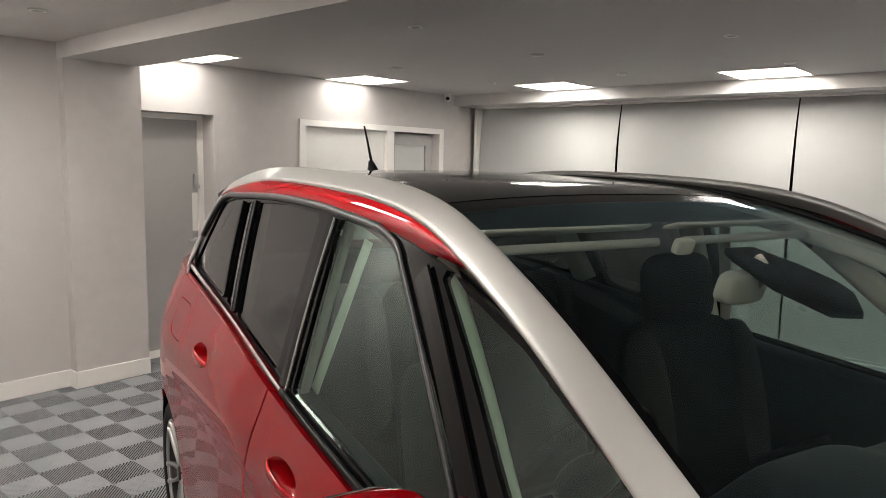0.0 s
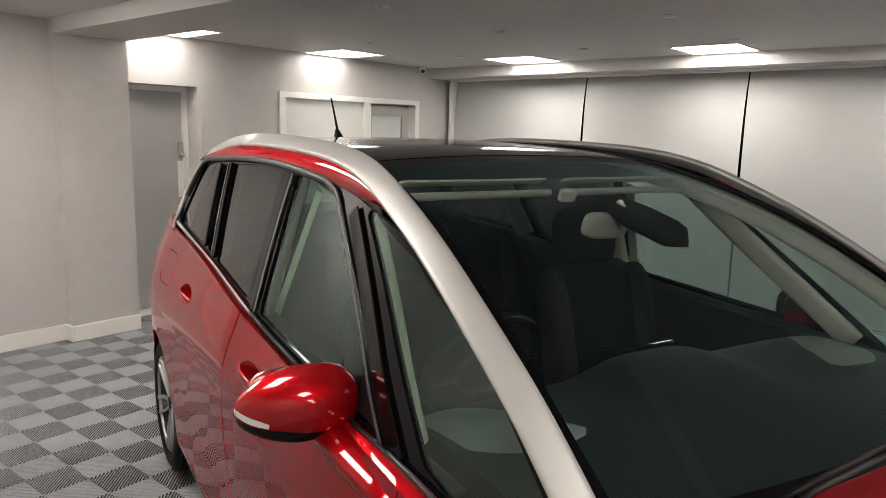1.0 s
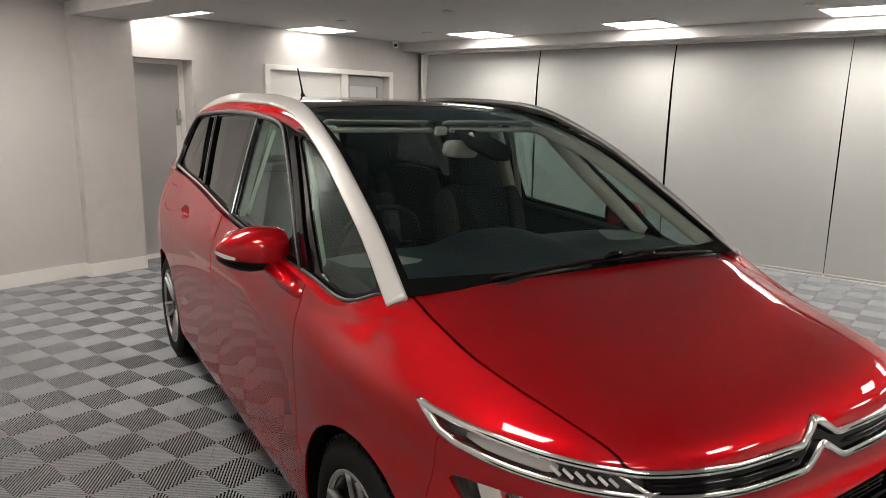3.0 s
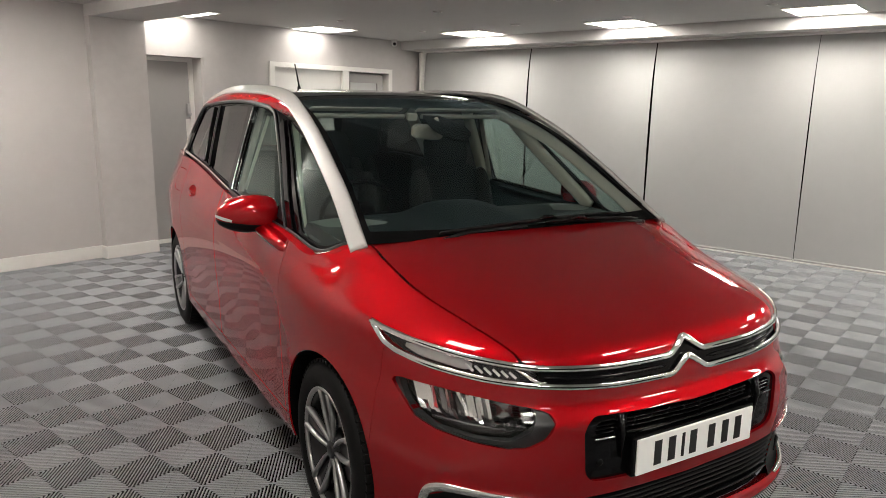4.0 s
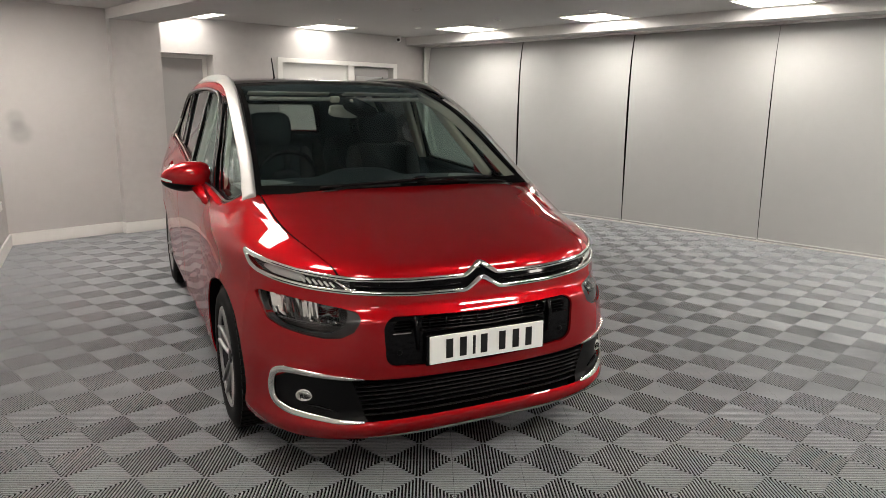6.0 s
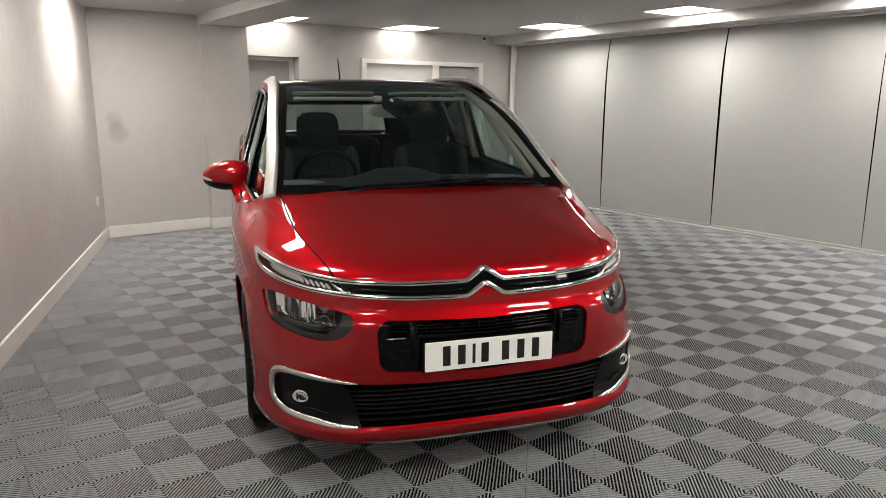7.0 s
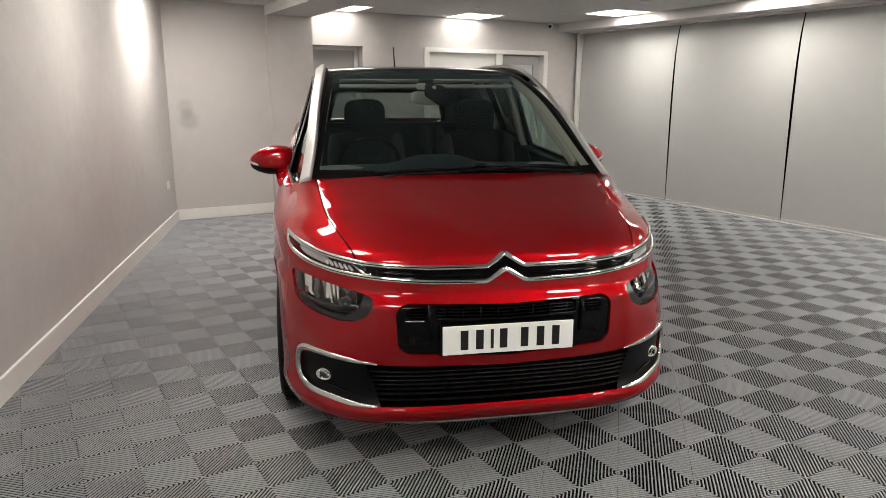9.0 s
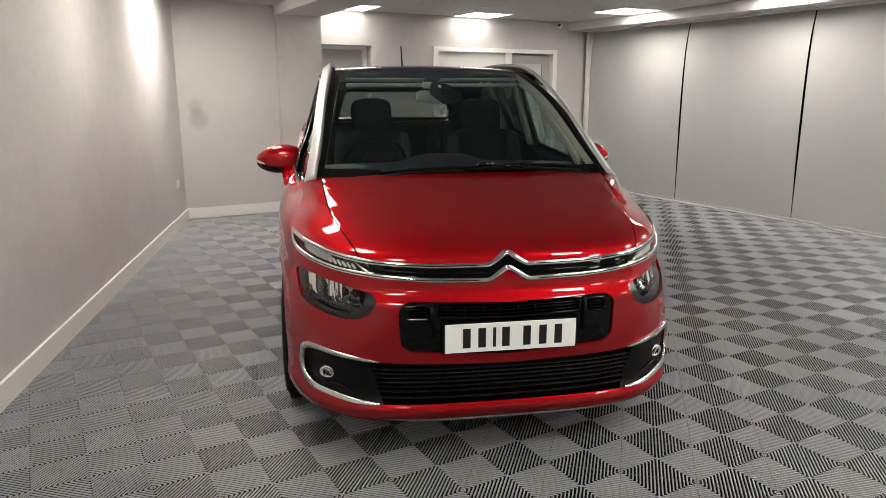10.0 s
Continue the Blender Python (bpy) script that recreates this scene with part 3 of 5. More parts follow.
front_door, shell, s = split(shell, lambda x, y, z: np.maximum(np.maximum(DOOR_1(z) - y, y - DOOR_2(z)), SILL - z), 0.0025)
seams.append(s)
rear_door, shell, s = split(shell, lambda x, y, z: np.where(y > 2.0, np.maximum(np.maximum(DOOR_2(z) + 0.006 - y, y - DOOR_3(z)), SILL - z), 1.0), 0.0025)
seams.append(s)
FLAP = area(((3.50, 1.02), (3.66, 1.02), (3.66, 1.10), (3.50, 1.10)), 0.03)
flap, shell, s = split(shell, lambda x, y, z: np.where(x > 0.5, FLAP(y, z), 1.0), 0.0018)
fender, rest, s2 = split(shell, lambda x, y, z: y - 1.2, 0.0001)
sill, quarter, s3 = split(rest, lambda x, y, z: np.maximum(z - 0.330, y - 3.34), 0.0012)
seams += [s3]
tail, quarter, s4 = split(quarter, lambda x, y, z: 4.05 - y, 0.0015)


def both(name, sheet, mat, label="", rim=0.03):
    """A part on each side of the car."""
    a = sheet.rimmed(rim).made(name, mat, car, label)
    b = sheet.mirrored().rimmed(rim).made(name, mat, car, label)
    return a, b


def pieces(sheet):
    """The separate pieces of a sheet."""
    top = np.arange(len(sheet.v))
    key = {}
    for i, p in enumerate(np.round(sheet.v, 4)):
        top[i] = key.setdefault(tuple(p), i)

    def root(i):
        while top[i] != i:
            top[i] = top[top[i]]
            i = top[i]
        return i
    for f in sheet.f:
        r = root(f[0])
        for i in f[1:]:
            top[root(i)] = r
    sets = {}
    for f in sheet.f:
        sets.setdefault(root(f[0]), []).append(f)
    out = []
    for fs in sets.values():
        used = sorted({i for f in fs for i in f})
        new_i = {v: k for k, v in enumerate(used)}
        out.append(Sheet(sheet.v[used], sheet.n[used], [[new_i[i] for i in f] for f in fs]))
    return [o for o in out if len(o.f) > 3]


rise = np.clip((hood.v[:, 1] - 0.45) / 0.45, 0, 1)
hood.v[:, 2] += 0.014 * rise * rise * (3 - 2 * rise) * (1 - np.clip(hood.v[:, 0] / 0.76, 0, 1) ** 4)
hood.whole().rimmed(0.03).made("bonnet", M_RED, car, "glossy metallic red bonnet")
bumper.whole().rimmed(0.05).made("front_bumper", M_RED, car, "red painted front bumper")
both("front_wing", fender, M_RED)
doors_f = both("front_door", front_door, M_RED)
doors_r = both("rear_door", rear_door, M_RED)
both("sill", sill, M_RED)
both("rear_quarter_panel", quarter, M_RED)
both("fuel_flap", flap, M_RED)
tail.whole().rimmed(0.03).made("tailgate", M_RED, car)
for s in pieces(tail.whole()) + pieces(quarter) + pieces(quarter.mirrored()):
    Sheet(s.v - s.n * 0.028, -s.n, [f[::-1] for f in s.f]).made("rear_lining", M_DASH, car, "dark boot lining")
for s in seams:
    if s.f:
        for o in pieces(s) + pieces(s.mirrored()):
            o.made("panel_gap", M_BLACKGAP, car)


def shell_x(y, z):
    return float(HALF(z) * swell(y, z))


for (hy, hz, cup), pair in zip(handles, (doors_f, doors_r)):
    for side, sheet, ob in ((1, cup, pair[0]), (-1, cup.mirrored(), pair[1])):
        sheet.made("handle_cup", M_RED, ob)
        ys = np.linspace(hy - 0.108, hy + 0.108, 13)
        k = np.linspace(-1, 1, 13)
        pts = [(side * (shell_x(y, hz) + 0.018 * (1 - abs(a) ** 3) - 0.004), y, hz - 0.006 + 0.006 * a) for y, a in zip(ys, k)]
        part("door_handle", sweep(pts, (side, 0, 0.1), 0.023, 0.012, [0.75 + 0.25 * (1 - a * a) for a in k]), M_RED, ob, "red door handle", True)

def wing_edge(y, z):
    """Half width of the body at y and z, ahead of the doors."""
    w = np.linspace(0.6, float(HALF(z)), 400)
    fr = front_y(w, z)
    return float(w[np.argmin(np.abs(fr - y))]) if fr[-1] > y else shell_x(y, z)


# black sheet added behind the openings to keep them dark
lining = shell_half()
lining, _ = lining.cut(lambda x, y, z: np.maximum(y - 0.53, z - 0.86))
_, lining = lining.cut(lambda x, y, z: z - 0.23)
lining.moved(-0.085).whole().made("opening_backing", M_BLACKGAP, car)
# plain black box, put in so the underside stays in shade
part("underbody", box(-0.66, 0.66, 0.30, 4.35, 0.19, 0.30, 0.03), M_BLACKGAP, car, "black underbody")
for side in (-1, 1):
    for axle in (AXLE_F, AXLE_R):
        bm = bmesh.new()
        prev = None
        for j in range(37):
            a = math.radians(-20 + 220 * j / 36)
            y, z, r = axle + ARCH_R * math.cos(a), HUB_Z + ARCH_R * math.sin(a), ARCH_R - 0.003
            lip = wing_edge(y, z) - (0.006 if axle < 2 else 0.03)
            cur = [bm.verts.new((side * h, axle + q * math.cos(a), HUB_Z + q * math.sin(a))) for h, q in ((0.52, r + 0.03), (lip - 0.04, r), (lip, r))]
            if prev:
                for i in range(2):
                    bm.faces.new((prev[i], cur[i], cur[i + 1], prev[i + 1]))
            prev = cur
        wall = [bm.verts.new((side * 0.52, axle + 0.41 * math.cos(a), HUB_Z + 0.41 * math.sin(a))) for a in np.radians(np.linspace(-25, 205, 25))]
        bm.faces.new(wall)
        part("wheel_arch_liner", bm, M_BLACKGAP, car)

# ---- the car: nose ----
xs_bar = np.concatenate((np.linspace(0, 0.10, 11), np.linspace(0.12, 0.78, 30), np.linspace(0.79, 0.834, 16)))


def chrome_bar(fn, out, width, height, name, tail_on=False):
    for side in (-1, 1):
        pts, ups = [], []
        for x in xs_bar:
            p, n = skin(x, float(fn(x)), out)
            pts.append((side * p.x, p.y, p.z))
            ups.append(Vector((side * n.x, n.y, n.z)))
        part(name, sweep(pts, ups, width, height, [1.25, 1.25, 1.2, 1.15, 1.1, 1.05] + [1.0] * (len(pts) - 9) + [1.0, 1.0, 0.9], 12, 0.45), M_CHROME, car, "polished chrome strip running into the double chevron", True)


def bar_groove(fn, out):
    """The dark line along the middle of a chrome strip."""
    for side in (-1, 1):
        pts, ups = [], []
        for x in np.linspace(0.11, 0.78, 34):
            p, n = skin(x, float(fn(x)) - 0.001, out)
            pts.append((side * p.x, p.y, p.z))
            ups.append(Vector((side * n.x, n.y, n.z)))
        part("strip_groove", sweep(pts, ups, 0.0042, 0.004, [0.2] + [1.0] * 32 + [0.2], 8), M_GLOSS, car, "thin dark line along the chrome strip", True)


chrome_bar(BAR_U, 0.002, 0.0185, 0.011, "chrome_strip")
chrome_bar(BAR_L, 0.002, 0.0175, 0.011, "chrome_strip")
bar_groove(BAR_U, 0.0072)
bar_groove(BAR_L, 0.0072)
band, drl = inlay.cut(lambda x, y, z: x - 0.535)
band.moved(-0.006).whole().made("gloss_band", M_GLOSS, car, "gloss black band between the chrome strips")
for side in (-1, 1):
    pts, ups = [], []
    for x in np.linspace(0.095, 0.52, 16):
        p, n = skin(x, float(BAR_U(x) + BAR_L(x)) / 2, -0.004)
        pts.append((side * p.x, p.y, p.z))
        ups.append(Vector((side * n.x, n.y, n.z)))
    part("band_rib", sweep(pts, ups, 0.012, 0.012, [0.3] + [1] * 14 + [0.4]), M_GLOSS, car, "", True)
for side, sheet in ((1, drl), (-1, drl.mirrored())):
    base = sheet.moved(-0.030).made("daytime_lamp", M_LAMPDARK, car, "unlit slim daytime running lamp under clear glass")
    sheet.moved(-0.001).made("lens", M_LENS, base, "clear lamp lens")
    pts, ups = [], []
    for x in np.linspace(0.685, 0.80, 14):
        p, n = skin(x, float(BAR_U(x) * 0.50 + BAR_L(x) * 0.50), -0.019)
        pts.append((side * p.x, p.y, p.z))
        ups.append(Vector((side * n.x, n.y, n.z)))
    part("light_guide", sweep(pts, ups, 0.031, 0.010, [0.5, 0.8] + [1.0] * 9 + [0.9, 0.7, 0.4]), M_GUIDE, base, "pale translucent light guide", True)
    for k in range(6):
        x = 0.590 + 0.0185 * k
        p, n = skin(x, float(BAR_U(x) * 0.30 + BAR_L(x) * 0.70), -0.010)
        q, _ = skin(x + 0.013, float(BAR_U(x) * 0.60 + BAR_L(x) * 0.40), -0.014)
        part("light_tooth", sweep([(side * p.x, p.y, p.z), (side * q.x, q.y, q.z)], (side * n.x, n.y, n.z), 0.0075, 0.012, None, 8, 0.5), M_LED, base, "", True)
    p, n = skin(0.585, float(BAR_U(0.585)) - 0.010, 0.0)
    q, _ = skin(0.535, float(BAR_L(0.535)) + 0.006, 0.002)
    r, _ = skin(0.515, float(BAR_L(0.515)) + 0.012, 0.002)
    part("lamp_blade", sweep([(side * a.x, a.y, a.z) for a in (p, q, r)], (side * n.x, n.y, n.z), 0.012, 0.010, [0.4, 1.2, 0.5], 10, 0.6), M_CHROME, base, "chrome blade ending the daytime lamp", True)

# head lamps
lens_skin, bezel_skin = lamp_skin.cut(lambda x, y, z: LAMP_IN(x, z))
for side in (1, -1):
    a, b = (bezel_skin, lens_skin) if side == 1 else (bezel_skin.mirrored(), lens_skin.mirrored())
    tub = b.moved(-0.075).made("head_lamp", M_LAMPDARK, car, "clear-lensed headlamp with chrome reflectors, unlit")
    a.moved(-0.014).rimmed(0.03).made("bezel", M_BEZEL, tub, "matt black bezel")
    b.moved(-0.010).made("lens", M_LENS, tub, "clear lamp lens")
    rng = random.Random(11)
    facets, dark_facets = bmesh.new(), bmesh.new()
    for i in range(17):
        x0 = 0.664 + 0.0082 * i
        cut_z = rng.uniform(0.690, 0.712)
        for z0, z1 in ((0.672 + 0.006 * (i % 3), cut_z), (cut_z, 0.750)):
            tx, tz = rng.uniform(-1.0, 1.0), rng.uniform(-0.5, 0.9)
            ring = []
            for sx_, sz_ in ((-1, -1), (1, -1), (1, 1), (-1, 1)):
                x, z = x0 + 0.0082 * (sx_ + 1) / 2, (z0 + z1) / 2 + sz_ * (z1 - z0) / 2
                p, n = skin(x, z, -0.040 + 0.004 * tx * sx_ + 0.007 * tz * sz_)
                ring.append((side * p.x, p.y, p.z))
            if LAMP_IN(x0 + 0.004, (z0 + z1) / 2) < 0.0:
                # random facets get a dark colour to imitate dark reflections in the chrome
                to = facets if rng.random() < 0.62 else dark_facets
                to.faces.new([to.verts.new(q) for q in ring])
    part("reflector", facets, M_REFLECT, tub, "faceted chrome reflector")
    part("reflector", dark_facets, M_SMOKE, tub, "reflector facets coloured dark for contrast")
    smoke = lens_skin.cut(lambda x, y, z: np.maximum(np.maximum(0.660 - z, x - 0.664), 0.590 - x))[0]
    smoke = Sheet(smoke.v - smoke.n * 0.040, smoke.n + np.stack((np.cos(smoke.v[:, 0] * 120), np.zeros(len(smoke.v)), 0.8 * np.sin(smoke.v[:, 2] * 150)), axis=1), smoke.f)
    smoke.n = smoke.n / np.linalg.norm(smoke.n, axis=1, keepdims=True)
    (smoke if side == 1 else smoke.mirrored()).made("inner_reflector", M_SMOKE, tub, "smoked inner reflector")
    for bx, bz, br, bmat in ((0.628, 0.690, 0.022, M_SMOKE),):
        p, n = skin(bx, bz, -0.020)
        prof = [(0.0, br), (-0.010, br * 0.9), (-0.020, br * 0.7), (-0.028, br * 0.4), (-0.030, br * 0.1)]
        n = Vector((n.x * 0.35, n.y, n.z)).normalized()
        bm = lathe([(-h, r) for h, r in prof], 24, "Z")
        bmesh.ops.delete(bm, geom=[f for f in bm.faces if len(f.verts) > 4], context="FACES")
        rot = n.to_track_quat("-Z", "Y").to_matrix().to_4x4()
        turned(bm, Matrix.Translation(p) @ rot)
        bulb = turned(blob((0, 0, 0.012), (0.004, 0.004, 0.010)), Matrix.Translation(p) @ rot)
        if side == -1:
            for o in (bm, bulb):
                turned(o, Matrix.Diagonal((-1, 1, 1, 1)))
        part("lamp_bowl", bm, bmat, tub, "chrome reflector bowl", True)
        part("bulb", bulb, M_STEEL, tub, "", True)
    ledge = [skin(x, 0.669 - 0.02 * (0.79 - x), -0.022)[0] for x in np.linspace(0.640, 0.780, 12)]
    part("lamp_ledge", sweep([(side * a.x, a.y, a.z) for a in ledge], (0, -1, 0.2), 0.010, 0.018, None, 8), M_LAMPDARK, tub, "", True)
    edge = [skin(x, z, -0.004) for x, z in ((0.812, 0.690), (0.802, 0.660), (0.772, 0.641), (0.706, 0.628), (0.636, 0.621), (0.590, 0.626))]
    part("lamp_edge", sweep([(side * a.x, a.y, a.z) for a, _ in edge], [Vector((side * n.x, n.y, n.z)) for _, n in edge], 0.004, 0.006, [0.3, 1, 1, 1, 1, 0.3], 8), M_MATT, tub, "thin dark lower edge", True)

# upper grille with its surround
MESH = area(((-0.262, 0.650), (0.262, 0.650), (0.262, 0.668), (-0.262, 0.668)), 0.020)
VENT = area(((0.330, 0.655), (0.378, 0.655), (0.372, 0.668), (0.330, 0.668)), 0.016)
mesh_skin, grille_skin = grille_skin.cut(lambda x, y, z: MESH(x, z - 0.010 * x / 0.3))
vent_skin, grille_skin = grille_skin.cut(lambda x, y, z: VENT(x, z))
grille_ob = grille_skin.moved(-0.010).whole().rimmed(0.03).made("grille", M_GLOSS, car, "gloss black upper grille surround holding the number plate")
# black backs added so the grille openings look deep and unlit
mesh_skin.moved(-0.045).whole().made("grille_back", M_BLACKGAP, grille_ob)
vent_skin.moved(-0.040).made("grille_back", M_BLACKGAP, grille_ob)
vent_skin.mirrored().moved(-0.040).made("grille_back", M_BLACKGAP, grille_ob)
for k in range(3):
    z = 0.640 + 0.0135 * k
    pts, ups = [], []
    for x in np.linspace(-0.282, 0.282, 19):
        p, n = skin(x, z + 0.010 * abs(x) / 0.3, -0.022)
        pts.append(p)
        ups.append(n)
    part("grille_slat", sweep(pts, ups, 0.006, 0.020, None, 8), M_GLOSS, grille_ob, "", True)
for k in range(8):
    x = -0.245 + 0.07 * k
    p, n = skin(x, 0.634, -0.020)
    q, _ = skin(x, 0.684, -0.020)
    part("grille_rib", sweep([p, q], n, 0.007, 0.016, None, 8), M_GLOSS, grille_ob, "", True)
pts = [skin(x, 0.630 + 0.010 * abs(x) / 0.3, -0.004)[0] for x in np.linspace(-0.285, 0.285, 21)]
part("grille_ledge", sweep(pts, (0, -1, 0.2), 0.010, 0.016, None, 8), M_GLOSS, grille_ob, "gloss black ledge over the plate", True)
for side in (-1, 1):
    p0, n = skin(side * 0.305, 0.698, -0.006)
    p1, _ = skin(side * 0.305, 0.645, -0.002)
    p2, _ = skin(side * 0.298, 0.560, -0.008)
    part("grille_post", sweep([p0, p1, p2], n, 0.016, 0.024, [1, 1, 0.7], 10, 0.6), M_GLOSS, grille_ob, "", True)
    for k in range(3):
        pts = [skin(side * x, 0.646 + 0.012 * k, -0.018)[0] for x in np.linspace(0.318, 0.395, 6)]
        part("grille_slat", sweep(pts, skin(side * 0.36, 0.66)[1], 0.005, 0.02, None, 8), M_GLOSS, grille_ob, "", True)
    pts = [skin(side * x, 0.634, -0.002)[0] for x in np.linspace(0.322, 0.398, 6)]
    part("grille_trim", sweep(pts, skin(side * 0.36, 0.63)[1], 0.007, 0.010, [0.6, 1, 1, 1, 1, 0.6]), M_CHROME if side < 0 else M_GLOSS, grille_ob, "short trim bar", True)
    p, n = skin(side * 0.372, 0.555, -0.010)
    part("parking_sensor", turned(lathe([(-0.002, 0.011), (0.002, 0.0105), (0.003, 0.008)], 20, "Z"), Matrix.Translation(p) @ n.to_track_quat("Z", "Y").to_matrix().to_4x4()), M_MATT, grille_ob, "", True)

# number plate with its carrier
plate_ob = part("plate_carrier", box(-0.272, 0.272, 0.010, 0.035, 0.494, 0.621, 0.006), M_GLOSS, car, "black plate carrier")
part("number_plate", box(-0.26, 0.26, 0.002, 0.0095, 0.5005, 0.6145, 0.002), M_PLATE, plate_ob, "white number plate with black marks")
for k, x in enumerate((-0.176, -0.116, -0.067, -0.022, 0.062, 0.126, 0.188)):
    w = 0.012 if k == 2 else 0.030
    part("plate_mark", box(x - w / 2, x + w / 2, 0.0006, 0.002, 0.519, 0.597), M_INK, plate_ob, "plain black bar")

# lower intake, fog lamps and lip
low_mid, low_out = intake_skin.cut(lambda x, y, z: x - (0.50 + (z - 0.30) * 0.35))
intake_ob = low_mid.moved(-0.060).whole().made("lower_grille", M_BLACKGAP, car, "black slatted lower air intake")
for k in range(7):
    z = 0.302 + 0.0185 * k
    pts, ups = [], []
    for x in np.linspace(-0.51 - 0.03 * k / 6, 0.51 + 0.03 * k / 6, 25):
        p, n = skin(x, z + 0.008 * abs(x), -0.026)
        pts.append(p)
        ups.append(n)
    part("intake_slat", sweep(pts, ups, 0.008, 0.030, None, 8), M_MATT, intake_ob, "", True)
for side in (1, -1):
    o = low_out if side == 1 else low_out.mirrored()
    o = Sheet(o.v.copy(), o.n, o.f)
    pocket = o.moved(-0.012).made("fog_lamp_surround", M_MATT, car, "black fog lamp surround with a chrome edge")
    p, n = skin(0.714, 0.376, -0.012)
    pm = Vector((side * p.x, p.y, p.z))
    nm = Vector((side * n.x * 0.5, n.y, n.z)).normalized()
    rot = Matrix.Translation(pm) @ nm.to_track_quat("Z", "Y").to_matrix().to_4x4()
    fog = part("fog_lamp", turned(lathe([(-0.03, 0.030), (0.006, 0.034), (0.010, 0.032), (0.008, 0.030), (-0.010, 0.022), (-0.016, 0.004)], 28, "Z"), rot @ Matrix.Diagonal((0.98, 0.70, 1, 1))), M_LED, pocket, "oval clear fog lamp", True)
    for k in (-1, 0, 1):
        part("lamp_rib", turned(box(k * 0.015 - 0.002, k * 0.015 + 0.002, -0.016, 0.012 - 0.006 * k, -0.012, 0.009, 0.001), rot), M_SMOKE, fog, "")
    part("lens", turned(lathe([(0.009, 0.031), (0.014, 0.024), (0.017, 0.012), (0.018, 0.002)], 28, "Z"), rot @ Matrix.Diagonal((1.05, 0.68, 1, 1))), M_LENS, fog, "", True)
    pts, ups = [], []
    for x, z in ((0.505, 0.458), (0.58, 0.466), (0.66, 0.474), (0.735, 0.479), (0.772, 0.475), (0.794, 0.457), (0.802, 0.425), (0.804, 0.385), (0.798, 0.345), (0.778, 0.320), (0.735, 0.304), (0.62, 0.289), (0.55, 0.284), (0.50, 0.282)):
        p, n = skin(x, z, 0.003)
        pts.append((side * p.x, p.y, p.z))
        ups.append(Vector((side * n.x, n.y, n.z)))
    tap = [0.25, 0.6, 0.8, 0.95, 1.1, 1.2, 1.2, 1.2, 1.2, 1.1, 1.0, 0.85, 0.65, 0.3]
    fine, fups, ft = [], [], []
    for i in range(len(pts) - 1):
        for k in range(4):
            t = k / 4
            a0, a1, a2, a3 = (Vector(pts[max(i - 1, 0)]), Vector(pts[i]), Vector(pts[i + 1]), Vector(pts[min(i + 2, len(pts) - 1)]))
            fine.append(0.5 * ((2 * a1) + (a2 - a0) * t + (2 * a0 - 5 * a1 + 4 * a2 - a3) * t * t + (3 * a1 - a0 - 3 * a2 + a3) * t ** 3))
            fups.append(ups[i].lerp(ups[i + 1], t))
            ft.append(tap[i] + (tap[i + 1] - tap[i]) * t)
    part("fog_trim", sweep(fine, fups, 0.025, 0.016, ft, 12, 0.45), M_SATIN, pocket, "satin chrome C-shaped edge trim", True)
    ps = [(side * a.x, a.y, a.z) for a in (skin(0.60, 0.318, -0.010)[0], skin(0.66, 0.335, -0.006)[0], skin(0.72, 0.338, -0.008)[0])]
    part("surround_fin", sweep(ps, (0, -1, 0.3), 0.012, 0.02, [0.3, 1, 0.3]), M_GLOSS, pocket, "", True)
pts, ups = [], []
for x in np.linspace(-0.60, 0.60, 31):
    p, n = skin(x, 0.212, -0.004)
    pts.append(Vector((p.x, p.y, 0.208 + 0.02 * (x / 0.6) ** 4)))
    ups.append(n)
part("chin_spoiler", sweep(pts, ups, 0.009, 0.012, None, 10), M_LIP, car, "grey chin spoiler edge", True)

# ---- the car: glasshouse ----
M_GREYTRIM = material("satin_dark_trim", (0.035, 0.035, 0.037), 0.38, 0.2)
ROOF_X = spline((0.86, 1.10, 1.30, 1.54, 1.78, 2.0, 2.3, 2.7, 3.2, 3.7, 4.35), (0.742, 0.708, 0.684, 0.656, 0.630, 0.615, 0.606, 0.604, 0.598, 0.588, 0.585))
ROOF_Z = spline((0.86, 1.10, 1.30, 1.54, 1.78, 2.0, 2.2, 2.5, 3.0, 3.4, 3.8, 4.1, 4.35), (1.056, 1.188, 1.300, 1.420, 1.508, 1.566, 1.603, 1.628, 1.640, 1.630, 1.597, 1.555, 1.50))
CROWN = line((0.86, 1.1, 1.6, 2.2, 2.6, 3.4, 4.35), (0.006, 0.016, 0.028, 0.024, 0.018, 0.024, 0.03))


def roof_point(t, y):
    return np.array((t * ROOF_X(y), y, ROOF_Z(y) + CROWN(y) * (1 - abs(t) ** 2.4)))


def roof_sheet(y0, y1, count):
    p = np.array([[roof_point(t, y) for t in np.linspace(-1, 1, 37)] for y in np.linspace(y0, y1, count)])
    s = sheet_of(p)
    return s if s.n[:, 2].mean() > 0 else Sheet(s.v, -s.n, [f[::-1] for f in s.f])


screen = roof_sheet(0.86, 2.14, 50)
screen = screen.cut(lambda x, y, z: 0.884 + 0.020 * (x / 0.73) ** 2 - y)[0]
edge_x = lambda x, y, z: x - ROOF_X(y) + 0.040
FRIT = lambda x, y, z: np.maximum(np.maximum(edge_x(x, y, z), 0.924 + 0.045 * (x / 0.73) ** 2 - y), y - 2.06)
clear, frit = screen.cut(FRIT)
clear.made("windscreen", M_SCREEN, car, "deep clear panoramic windscreen")
frit.moved(-0.001).made("windscreen_border", M_FRIT, car, "black printed border of the windscreen")
